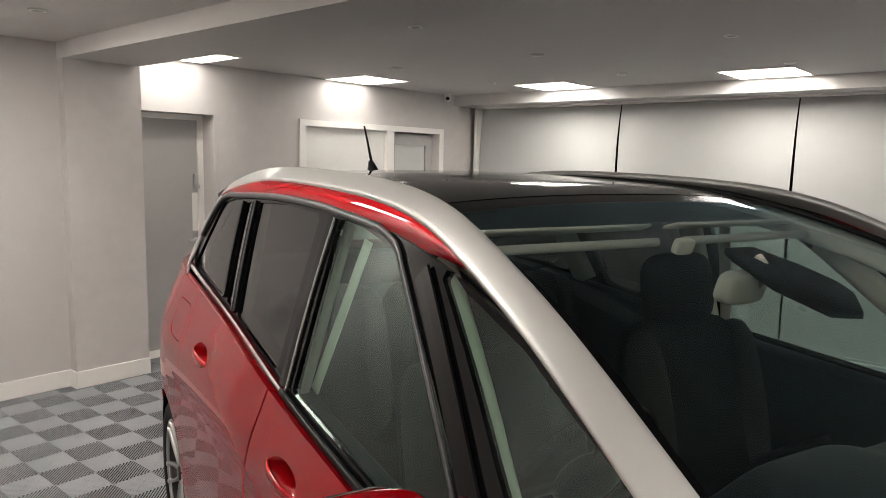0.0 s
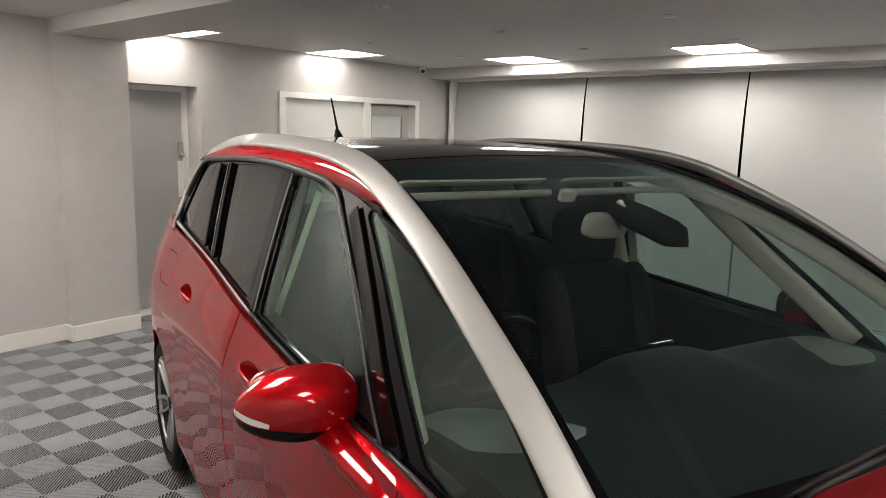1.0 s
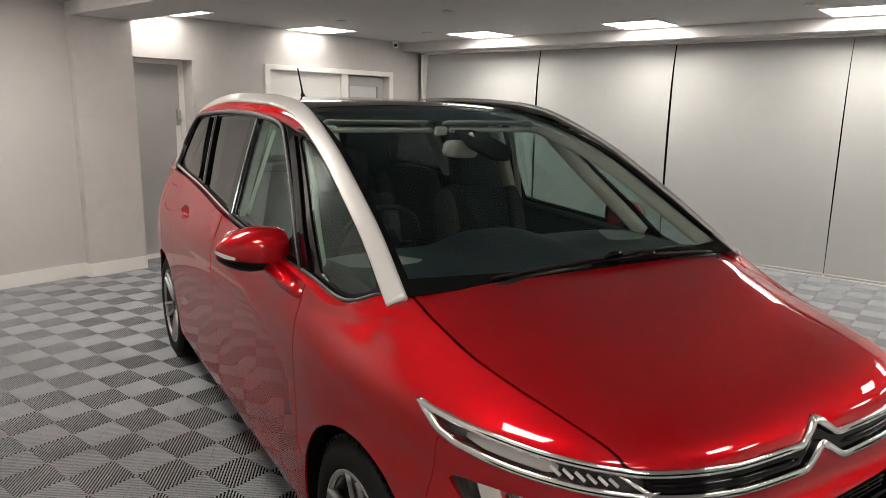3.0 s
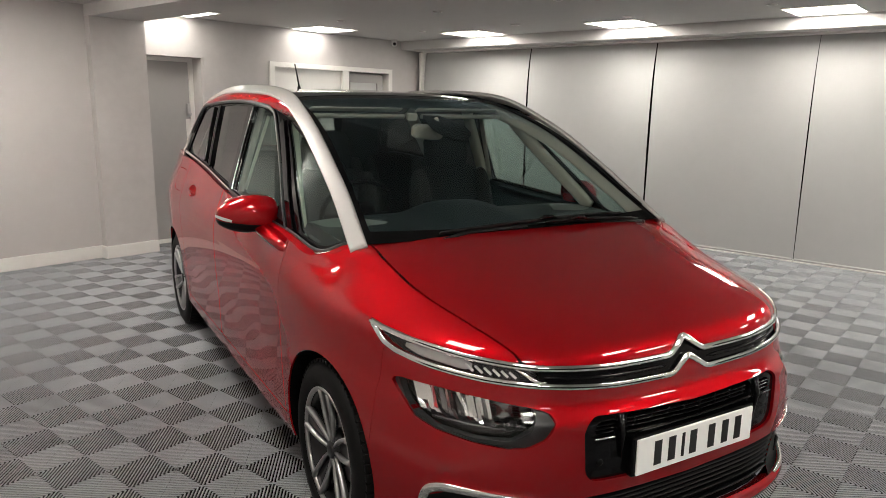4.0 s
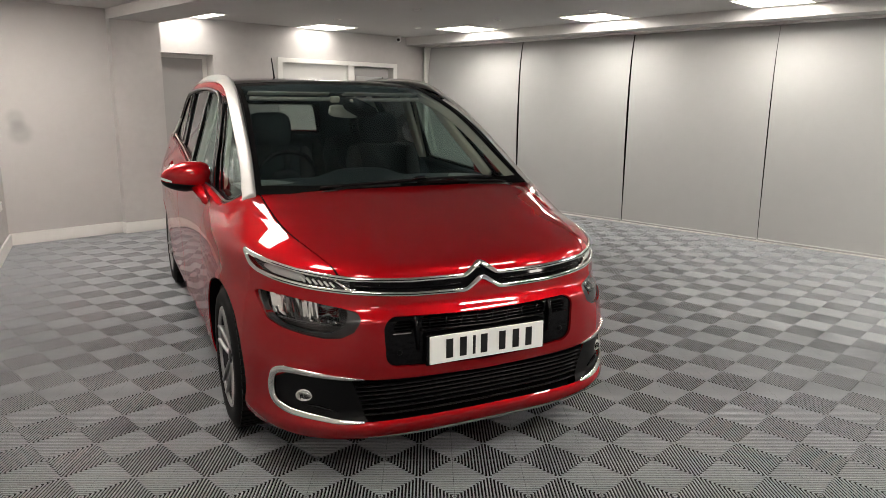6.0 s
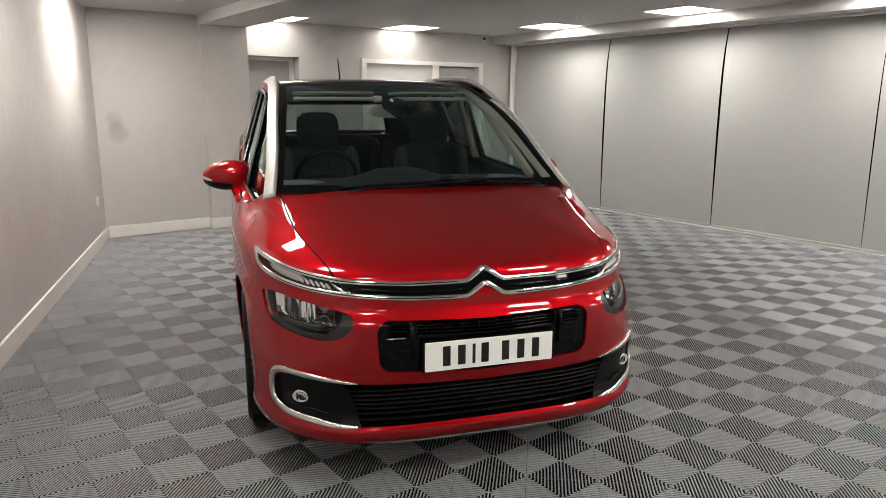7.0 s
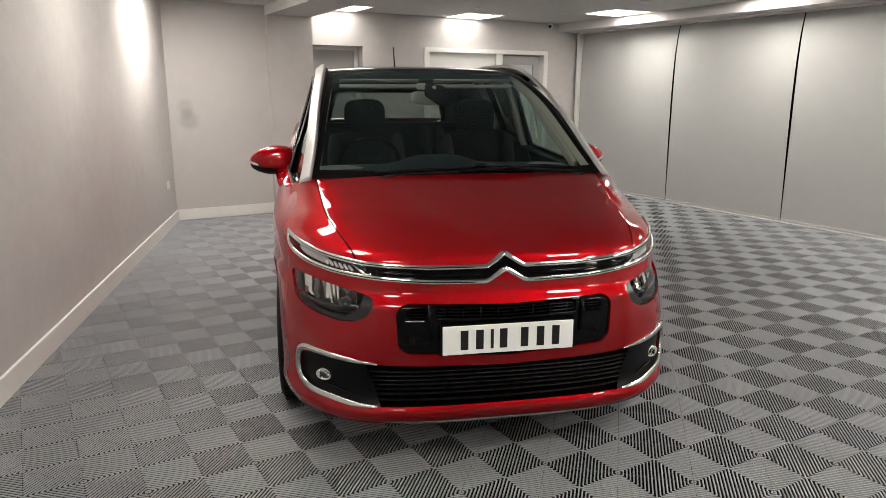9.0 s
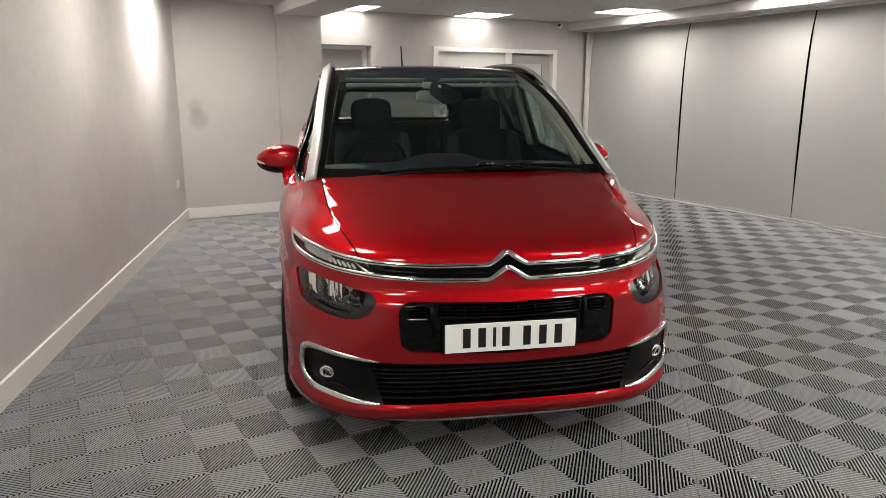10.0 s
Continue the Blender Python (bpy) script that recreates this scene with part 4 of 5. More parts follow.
roof = roof_sheet(2.146, 4.30, 60)
roof.rimmed(0.02).made("roof", M_GLOSS, car, "gloss black glass roof")
under = roof_sheet(2.02, 4.30, 40).moved(-0.045)
under = Sheet(under.v, -under.n, [f[::-1] for f in under.f])
under.made("headlining", M_DASH, car, "dark headlining")

# rear window and tailgate frame
rows = []
for z in np.linspace(1.14, 1.515, 16):
    t = (z - 1.14) / 0.375
    y = 4.56 - 0.24 * t - 0.03 * math.sin(math.pi * t)
    rows.append([(x, y - 0.10 * (x / 0.60) ** 4, z) for x in np.linspace(-0.60 + 0.05 * t, 0.60 - 0.05 * t, 25)])
hatch = sheet_of(np.array(rows))
if hatch.n[:, 1].mean() < 0:
    hatch = Sheet(hatch.v, -hatch.n, [f[::-1] for f in hatch.f])
HATCH = area(((-0.50, 1.23), (0.50, 1.23), (0.44, 1.43), (-0.44, 1.43)), 0.045)
pane, frame_sheet = hatch.cut(lambda x, y, z: HATCH(x, z))
pane.made("rear_window", M_REAR, car, "tinted rear window")
frame_sheet.rimmed(0.03).made("rear_window_frame", M_GLOSS, car)
part("rear_shelf_back", box(-0.60, 0.60, 4.26, 4.40, 0.70, 1.19, 0.03), M_DASH, car, "dark tailgate lining")


def glass_x(y, z):
    y = np.asarray(y, float)
    return 0.843 - 0.315 * (z - 1.08) - 0.052 * np.clip((2.4 - y) / 0.8, 0, 1) ** 1.5 * np.clip((z - 1.05) / 0.4, 0, 1.2) - 0.105 * np.clip((1.6 - y) / 0.7, 0, 2) ** 1.3 - 0.03 * np.clip((y - 3.2) / 0.8, 0, 2) ** 2


TOP = spline((0.95, 1.10, 1.30, 1.60, 1.85, 2.02, 2.25, 2.50, 2.85, 3.20, 3.50, 3.72, 3.86, 3.94, 3.985), (1.083, 1.170, 1.282, 1.415, 1.488, 1.526, 1.553, 1.568, 1.572, 1.562, 1.548, 1.505, 1.395, 1.300, 1.215))
ys = np.concatenate((np.linspace(0.95, 3.6, 110), np.linspace(3.615, 3.985, 34)))
p = np.zeros((len(ys), 25, 3))
for i, y in enumerate(ys):
    zs = np.linspace(float(BELT(y)) - 0.012, max(float(TOP(y)), float(BELT(y)) - 0.005), 25)
    p[i, :, 0], p[i, :, 1], p[i, :, 2] = glass_x(y, zs), y, zs
side_sheet = sheet_of(p)
if side_sheet.n[:, 0].mean() < 0:
    side_sheet = Sheet(side_sheet.v, -side_sheet.n, [f[::-1] for f in side_sheet.f])
PANES = (
    ("quarter_light", M_WINDOW, area(((1.05, 1.082), (1.12, 1.056), (1.18, 1.047), (1.27, 1.059), (1.34, 1.078), (1.865, 1.482), (1.80, 1.450), (1.60, 1.388), (1.30, 1.255)), 0.014), "small clear triangular front quarter light"),
    ("front_window", M_WINDOW, area(((1.54, 1.092), (2.355, 1.138), (2.375, 1.530), (2.25, 1.522), (2.09, 1.490), (2.02, 1.445)), 0.018), "green-tinted front side window"),
    ("rear_door_window", M_PRIVACY, area(((2.530, 1.150), (2.985, 1.193), (3.115, 1.530), (2.85, 1.542), (2.545, 1.536)), 0.014), "dark privacy glass rear side window"),
    ("fixed_light", M_PRIVACY, area(((3.085, 1.205), (3.165, 1.213), (3.285, 1.520), (3.205, 1.528)), 0.012), "narrow dark fixed side light"),
    ("rear_quarter_light", M_PRIVACY, area(((3.25, 1.222), (3.87, 1.238), (3.80, 1.33), (3.715, 1.432), (3.655, 1.498), (3.50, 1.520), (3.36, 1.526)), 0.014), "dark privacy glass rear quarter light"),
)
frame_side = side_sheet
for name, mat, inside, label in PANES:
    pane, frame_side = frame_side.cut(lambda x, y, z: inside(y, z))
    for o in (pane.moved(-0.006), pane.mirrored().moved(-0.006)):
        o.made(name, mat, car, label)
frame_side.rimmed(0.02).made("window_frame", M_GLOSS, car, "gloss black window frames")
frame_side.mirrored().rimmed(0.02).made("window_frame", M_GLOSS, car, "gloss black window frames")

for side in (-1, 1):
    # belt strip, pillar bars and the trims over the windows
    def on_side(y, z, out):
        return (side * (float(glass_x(y, z)) + out), y, z)
    pts = [on_side(y, float(BELT(y)) + 0.004, 0.010) for y in np.linspace(0.99, 2.42, 40)]
    part("belt_strip", sweep(pts, (side, 0, 0.3), 0.018, 0.012, None, 8, 0.7), M_MATT, car, "black rubber belt strip", True)
    pts = [on_side(y, float(BELT(y)) + 0.008, 0.014) for y in np.linspace(2.42, 3.90, 40)]
    part("belt_trim", sweep(pts, (side, 0, 0.3), 0.020, 0.014, [0.45 + 0.55 * max(0.0, (q - 24) / 15) for q in range(40)], 8, 0.7), M_SILVER, car, "satin chrome strip under the rear windows", True)
    pts = [on_side(y, float(BELT(y)) + 0.013, 0.016) for y in np.linspace(0.985, 1.44, 24)]
    part("quarter_trim", sweep(pts, (side, 0, 0.3), 0.012, 0.010, None, 8), M_GREYTRIM, car, "satin dark trim under the quarter light", True)
    pts = [on_side(y, float(TOP(y)) + 0.002, 0.008) for y in np.linspace(3.90, 2.16, 46)]
    pts += [on_side(y, z, 0.008) for y, z in ((2.115, 1.535), (2.075, 1.522), (2.045, 1.503))]
    pts += [on_side(2.02 - 0.545 * t + 0.012 * math.sin(math.pi * t), 1.480 - 0.42 * t, 0.008) for t in np.linspace(0, 1, 16)]
    part("window_top_trim", sweep(pts, (side, 0, 0.3), 0.021, 0.013, [1.0] * 46 + [0.85, 0.75, 0.65] + [0.5] * 16, 8, 0.7), M_GREYTRIM, car, "satin grey trim over the side windows", True)
    for (y0, z0), (y1, z1), w, mat in (((1.412, 1.045), (1.943, 1.478), 0.052, M_GLOSS), ((2.425, 1.12), (2.440, 1.55), 0.052, M_GLOSS), ((2.392, 1.12), (2.405, 1.55), 0.004, M_CHROME), ((3.035, 1.19), (3.165, 1.545), 0.034, M_GLOSS), ((3.052, 1.19), (3.182, 1.545), 0.004, M_CHROME), ((3.208, 1.21), (3.328, 1.535), 0.030, M_GLOSS)):
        pts = [on_side(y0 + (y1 - y0) * t + 0.012 * math.sin(math.pi * t), z0 + (z1 - z0) * t, 0.005 + (0.003 if mat is M_CHROME else 0)) for t in np.linspace(0, 1, 14)]
        part("pillar_trim", sweep(pts, (side, 0, 0.3), w, 0.008, None, 8, 0.3), mat, car)

    # black sail plate behind the mirror, and its bright foot
    rim = [Vector(on_side(y, z, 0.004)) for y, z in ((1.475, 1.072), (1.600, 1.088), (1.660, 1.205), (1.610, 1.168))]
    bm = bmesh.new()
    lo, hi = [bm.verts.new(q - Vector((side * 0.008, 0, 0))) for q in rim], [bm.verts.new(q) for q in rim]
    bm.faces.new(lo)
    bm.faces.new(hi)
    for i in range(4):
        bm.faces.new((lo[i - 1], lo[i], hi[i], hi[i - 1]))
    part("mirror_sail", bm, M_MATT, car, "black sail plate behind the mirror")

    # painted ledge between the wing and the quarter light
    rows = []
    for y in np.linspace(0.96, 1.62, 30):
        z = float(BELT(y))
        a = np.array((side * wing_edge(y, z), y, z - 0.002))
        b = np.array(on_side(y, z + 0.006, -0.004))
        rows.append([a + (b - a) * t + np.array((0, 0, 0.006 * math.sin(math.pi * t))) for t in np.linspace(0, 1, 6)])
    ledge_s = sheet_of(np.array(rows))
    if ledge_s.n[:, 2].mean() < 0:
        ledge_s = Sheet(ledge_s.v, -ledge_s.n, [f[::-1] for f in ledge_s.f])
    ledge_s.made("wing_ledge", M_RED, car, "red wing edge under the quarter light")

    # silver arch from the bonnet over the roof to the rear quarter
    AX = ((0.757, 0.900, 1.065), (0.742, 1.00, 1.125), (0.722, 1.15, 1.219), (0.707, 1.32, 1.316), (0.690, 1.52, 1.421), (0.675, 1.68, 1.490), (0.662, 1.83, 1.546), (0.651, 2.0, 1.594), (0.645, 2.25, 1.625), (0.641, 2.6, 1.638), (0.637, 3.0, 1.641), (0.640, 3.35, 1.623), (0.650, 3.60, 1.586), (0.665, 3.77, 1.540), (0.698, 3.895, 1.445), (0.735, 3.955, 1.345), (0.775, 3.945, 1.255), (0.806, 3.88, 1.212), (0.826, 3.78, 1.203))
    kn = np.arange(len(AX))
    fx, fy, fz = (spline(kn, [a[i] for a in AX]) for i in range(3))
    k = np.linspace(0, len(AX) - 1, 110)
    pts = [(side * float(fx(a)), float(fy(a)), float(fz(a))) for a in k]
    wid = line((0, 4, 7, 9, 12, 14, 15.5, 17, 18), (1.0, 1.0, 1.04, 1.1, 1.1, 1.0, 0.9, 0.6, 0.12))
    ups = [Vector((side * float(line((0, 8, 10, 13, 15, 18), (0.58, 0.55, 0.6, 0.75, 0.9, 1.0))(a)), -0.25 * max(0.0, 1 - a / 6) + 0.25 * max(0.0, (a - 12) / 4), float(line((0, 8, 10, 13, 15, 18), (0.75, 0.85, 0.8, 0.6, 0.3, 0.15))(a)))) for a in k]
    part("roof_arch", sweep(pts, ups, 0.066, 0.022, [float(wid(a)) for a in k], 20, 0.42), M_SILVER, car, "satin silver arch framing the side windows", True)

    # red strip between the side windows and the arch
    rows = []
    for y in np.linspace(1.66, 3.74, 66):
        a = np.array(on_side(y, float(TOP(y)) + 0.004, 0.003))
        kk = float(np.interp(y, [float(fy(q)) for q in k[:80]], k[:80]))
        b = np.array((side * (float(fx(kk)) + 0.020), y, float(fz(kk)) - 0.010))
        a = b + (a - b) * float(line((1.66, 1.95, 3.45, 3.74), (0.02, 1.0, 1.0, 0.3))(y))
        rows.append([a + (b - a) * t + np.array((side * 0.008 * math.sin(math.pi * t), 0, 0)) for t in np.linspace(0, 1, 6)])
    strip = sheet_of(np.array(rows))
    if strip.n[:, 0].mean() * side < 0:
        strip = Sheet(strip.v, -strip.n, [f[::-1] for f in strip.f])
    strip.made("roof_side_strip", M_RED, car, "red strip under the silver arch")
    inner = strip.cut(lambda x, y, z: 2.10 - y)[0]
    Sheet(inner.v - inner.n * 0.02, -inner.n, [f[::-1] for f in inner.f]).made("roof_side_lining", M_DASH, car)
    # dark corner between the side windows and the rear window
    rows = []
    for z in np.linspace(1.13, 1.56, 14):
        t = (z - 1.14) / 0.375
        ys_ = float(np.interp(z, (1.215, 1.30, 1.395, 1.505, 1.56), (3.97, 3.93, 3.85, 3.71, 3.60)))
        a = np.array((side * (float(glass_x(ys_, z)) - 0.012), ys_, z))
        b = np.array((side * (0.595 - 0.05 * t), 4.455 - 0.24 * t, z))
        rows.append([a + (b - a) * q + np.array((side * 0.035 * math.sin(math.pi * q), 0, 0)) for q in np.linspace(0, 1, 8)])
    cs = sheet_of(np.array(rows))
    if cs.n[:, 0].mean() * side < 0:
        cs = Sheet(cs.v, -cs.n, [f[::-1] for f in cs.f])
    cs.rimmed(0.02).made("rear_corner", M_GLOSS, car, "gloss black rear corner panel")
    Sheet(cs.v - cs.n * 0.02, -cs.n, [f[::-1] for f in cs.f]).made("rear_corner_lining", M_DASH, car)
    # black fillet between arch and windscreen
    pts = [(side * (float(ROOF_X(y)) + 0.004), y, float(ROOF_Z(y)) - 0.006) for y in np.linspace(1.0, 3.70, 70)]
    part("roof_seal", sweep(pts, (side * 0.6, 0, 0.8), 0.040, 0.020, None, 8), M_MATT, car, "black rubber seal", True)

# aerial
fin = bmesh.new()
rings = []
for y, z0, z1, w in ((3.685, 1.615, 1.622, 0.004), (3.71, 1.610, 1.640, 0.014), (3.745, 1.608, 1.664, 0.018), (3.785, 1.604, 1.690, 0.018), (3.805, 1.602, 1.692, 0.015), (3.820, 1.600, 1.670, 0.008)):
    rings.append([fin.verts.new((0.015 + sx_ * w, y, z)) for sx_, z in ((-1.0, z0), (-0.9, z0 + (z1 - z0) * 0.5), (-0.45, z1), (0.45, z1), (0.9, z0 + (z1 - z0) * 0.5), (1.0, z0))])
for lo, hi in zip(rings, rings[1:]):
    for i in range(6):
        fin.faces.new((lo[i - 1], lo[i], hi[i], hi[i - 1]))
fin.faces.new(rings[0])
fin.faces.new(rings[-1])
aerial = part("aerial", fin, M_MATT, car, "black roof aerial with a short whip", True)
part("whip", sweep([(0.015, 3.785, 1.68), (0.015, 3.83, 1.77), (0.015, 3.875, 1.855)], (1, 0, 0), 0.013, 0.013, [1.0, 0.8, 0.65], 10), M_MATT, aerial, "", True)

# scuttle and wipers
rows = [[(x, y + 0.012 * (x / 0.7) ** 6, z - 0.022 * (x / 0.7) ** 8) for x in np.linspace(-0.70, 0.70, 31)] for y, z in ((0.850, 1.030), (0.870, 1.042), (0.885, 1.052), (0.895, 1.064), (0.905, 1.076))]
sc = sheet_of(np.array(rows))
sc = sc if sc.n[:, 2].mean() > 0 else Sheet(sc.v, -sc.n, [f[::-1] for f in sc.f])
sc.made("scuttle_panel", M_MATT, car, "black scuttle panel under the windscreen")


def wiper(pivot, elbow, tip, joint):
    up = (0, -0.55, 0.83)
    w = part("wiper", joined(lathe([(-0.03, 0.012), (0.004, 0.011), (0.008, 0.007)], 16, "Z", pivot), sweep([pivot, elbow, Vector(elbow).lerp(Vector(tip), 0.35)], up, 0.018, 0.012, [1.2, 0.9, 0.7])), M_MATT, car, "black windscreen wiper lying on the glass", True)
    d = (Vector(tip) - Vector(elbow))
    pts = [Vector(elbow) + d * t + Vector((0, 0.004, 0.010 + 0.006 * math.sin(math.pi * t))) for t in np.linspace(-0.15, 1.0, 12)]
    part("blade", sweep(pts, up, 0.012, 0.022, [0.6] + [1] * 10 + [0.5], 8), M_MATT, w, "", True)
    j = Vector(elbow) + d * joint + Vector((0, -0.004, 0.020))
    bar = [j - d.normalized() * 0.045, j - d.normalized() * 0.02 + Vector((0, 0, 0.008)), j + d.normalized() * 0.02 + Vector((0, 0, 0.008)), j + d.normalized() * 0.045]
    part("blade_clip", sweep(bar, up, 0.016, 0.016, [0.6, 1, 1, 0.6], 8, 0.5), M_GLOSS, w, "gloss black clip joining arm and blade", True)


wiper((0.62, 0.893, 1.074), (0.53, 0.900, 1.082), (0.08, 0.905, 1.094), 0.62)
wiper((-0.42, 0.885, 1.072), (-0.30, 0.905, 1.092), (0.53, 0.935, 1.104), 0.48)

# ---- the car: door mirrors ----
for side in (-1, 1):
    rows = []
    for i in range(33):
        a = -math.pi / 2 + math.pi * i / 32
        row = []
        for j in range(49):
            b = 2 * math.pi * j / 48
            ex = math.copysign(abs(math.sin(a)) ** 0.85, math.sin(a))
            r = abs(math.cos(a)) ** (0.62 if a > 0 else 0.38)
            cb, sb = math.cos(b), math.sin(b)
            cb, sb = math.copysign(abs(cb) ** 0.85, cb), math.copysign(abs(sb) ** 0.85, sb)
            k = 1.0 - 0.34 * max(0.0, ex) ** 1.3 - 0.06 * min(0.0, ex) ** 2
            row.append((0.948 + 0.125 * ex, 1.695 + (0.098 if cb < 0 else 0.045) * r * cb * k + 0.020 * ex, 1.094 + 0.082 * r * sb * k - 0.010 * ex))
        rows.append(row)
    m = sheet_of(np.array(rows))
    mid = m.v.mean(axis=0)
    if ((m.v - mid) * m.n).sum() < 0:
        m = Sheet(m.v, -m.n, [f[::-1] for f in m.f])
    low = lambda x, y, z: z - (1.058 + (x - 0.948) * 0.10 + np.clip(y - 1.66, 0, 1) * 0.15)
    base_s, cap_s = m.cut(low)
    LENS = area(((1.022, 1.072), (1.05, 1.077), (1.080, 1.090), (1.080, 1.093), (1.045, 1.082), (1.022, 1.074)), 0.0035)
    lens_s, cap_s = cap_s.cut(lambda x, y, z: np.where(y < 1.72, LENS(x, z), 1.0))
    if side < 0:
        base_s, cap_s, lens_s = base_s.mirrored(), cap_s.mirrored(), lens_s.mirrored()
    cap = cap_s.made("door_mirror", M_RED, car, "red capped door mirror with a clear indicator strip")
    base_s.made("lower_shell", M_MATT, cap, "black lower mirror shell")
    lens_s.moved(0.002).rimmed(0.004).made("indicator", M_GUIDE, cap, "clear white indicator strip")
    part("mirror_glass", turned(blob((0, 0, 0), (0.095, 0.004, 0.055), (0.5, 0.5)), Matrix.Translation((side * 0.94, 1.742, 1.106))), M_CHROME, cap, "mirror glass", True)
    pts = [(side * x, y, z) for x, y, z in ((0.905, 1.680, 1.050), (0.898, 1.62, 1.035), (0.890, 1.52, 1.016), (0.882, 1.42, 1.004), (0.874, 1.345, 0.996))]
    part("mirror_arm", sweep(pts, (side * 0.4, -0.2, 0.9), 0.062, 0.045, [1.0, 1.0, 1.0, 0.95, 0.8], 12, 0.7), M_RED, cap, "red mirror arm", True)

# ---- the car: wheels ----
def wheel():
    rim = part("wheel", lathe([(-0.10, 0.205), (-0.09, 0.222), (0.082, 0.222), (0.094, 0.228), (0.088, 0.213), (0.0, 0.203), (-0.10, 0.203)], 56, "X", closed=True), M_ALLOYDARK, car, "alloy wheel with twin dark and bright spokes", True)
    part("rim_lip", lathe([(0.088, 0.222), (0.098, 0.234), (0.104, 0.234), (0.104, 0.224), (0.096, 0.216)], 56, "X", closed=True), M_ALLOY, rim, "bright machined rim edge", True)
    tyre = part("tyre", lathe([(-0.095, 0.215), (-0.112, 0.255), (-0.110, 0.295), (-0.092, 0.322), (-0.06, 0.331), (0.06, 0.331), (0.092, 0.322), (0.110, 0.295), (0.112, 0.255), (0.100, 0.232), (0.090, 0.218)], 64, "X", closed=True), M_TYRE, rim, "black road tyre", True)
    ribs = []
    for k in range(64):
        a = 2 * math.pi * k / 64
        for sgn in (-1, 1):
            b = box(0.053 * sgn - 0.038, 0.053 * sgn + 0.038, -0.0115, 0.0115, 0.318, 0.3345)
            ribs.append(turned(b, Matrix.Rotation(a + 0.04 * sgn, 4, "X")))
    part("tread", joined(*ribs), M_TYRE, rim)
    part("brake_disc", lathe([(0.0, 0.02), (0.0, 0.14), (0.02, 0.14), (0.02, 0.02)], 40, "X"), M_STEEL, rim, "steel brake disc", True)
    # black disc added behind the spokes as the shade of the wheel well
    part("backing", lathe([(-0.03, 0.02), (-0.03, 0.204), (-0.02, 0.204), (-0.02, 0.02)], 40, "X"), M_BLACKGAP, rim)
    for k in range(5):
        a = 2 * math.pi * k / 5 + 0.20
        pts = [(0.062 + 0.020 * t, (0.035 + 0.183 * t) * math.cos(a), (0.035 + 0.183 * t) * math.sin(a)) for t in np.linspace(0, 1, 7)]
        part("spoke_web", sweep(pts, (1, 0, 0), 0.060, 0.020, [0.7, 0.7, 0.8, 0.95, 1.1, 1.25, 1.4], 8, 0.35), M_ALLOYDARK, rim, "dark painted web between a pair of spokes", True)
        for sgn in (-1, 1):
            pts = []
            for t in np.linspace(0, 1, 9):
                r, q = 0.030 + 0.194 * t, a + sgn * (0.36 - 0.19 * t)
                pts.append((0.076 + 0.018 * t, r * math.cos(q), r * math.sin(q)))
            part("spoke", sweep(pts, (1, 0, 0), 0.016, 0.024, [0.7, 0.75, 0.8, 0.85, 0.9, 0.95, 1.0, 1.1, 1.3], 8, 0.35), M_ALLOY, rim, "slim bright machined spoke", True)
        b = a + math.pi / 5
        part("wheel_bolt", lathe([(0.060, 0.010), (0.076, 0.009), (0.078, 0.006)], 12, "X", (0, 0.054 * math.cos(b), 0.054 * math.sin(b))), M_ALLOYDARK, rim, "", True)
    part("hub", lathe([(0.02, 0.075), (0.062, 0.070), (0.072, 0.060), (0.080, 0.034), (0.090, 0.031), (0.093, 0.020), (0.093, 0.001)], 32, "X"), M_ALLOYDARK, rim, "dark hub with a plain cap", True)
    return rim


first_wheel = wheel()
first_wheel.matrix_basis = pose(-0.795, AXLE_F, HUB_Z, 12, 0, 180)
for side, axle in ((1, AXLE_F), (1, AXLE_R), (-1, AXLE_R)):
    copy_thing(first_wheel, pose(side * 0.795, axle, HUB_Z, 31 * axle, 0, 0 if side > 0 else 180))

# ---- the car: cabin ----
M_DASHGREY = mottle(material("dashboard_grey", (0.1, 0.1, 0.1), 0.5), 8, 0.4, (0.16, 0.168, 0.160), (0.20, 0.208, 0.198), 0.05, 300)
M_PALE = material("pale_grey_plastic", (0.34, 0.32, 0.28), 0.5)
dash_rows = []
for x in np.linspace(-0.74, 0.74, 45):
    hump = 0.045 * math.exp(-((x + 0.02) / 0.20) ** 4)
    prof = ((0.93, 1.045), (1.05, 1.062), (1.22, 1.078 + hump * 0.4), (1.42, 1.085 + hump), (1.55, 1.075 + hump), (1.60, 1.03 + hump * 0.6), (1.62, 0.93), (1.60, 0.80), (1.56, 0.60))
    k = np.arange(len(prof))
    gy, gz = spline(k, [q[0] for q in prof]), spline(k, [q[1] for q in prof])
    dash_rows.append([(x, float(gy(t)), float(gz(t)) - 0.015 * (abs(x) / 0.74) ** 6) for t in np.linspace(0, len(prof) - 1, 34)])
d = sheet_of(np.array(dash_rows))
d = d if d.n[:200, 2].mean() > 0 else Sheet(d.v, -d.n, [f[::-1] for f in d.f])
END = area(((0.45, 1.29), (0.60, 1.28), (0.70, 1.34), (0.72, 1.54), (0.66, 1.57), (0.54, 1.44)), 0.012)
end_panel, d = d.cut(lambda x, y, z: np.where(z > 1.0, END(x, y), 1.0))
dash = d.made("dashboard", M_DASH, car, "dark soft dashboard with a central hood")
end_panel.made("end_panel", M_DASHGREY, dash, "paler grey panel at the dashboard end")
part("centre_display", box(-0.13, 0.13, 1.575, 1.59, 1.00, 1.12, 0.006), M_GLOSS, dash, "black display")
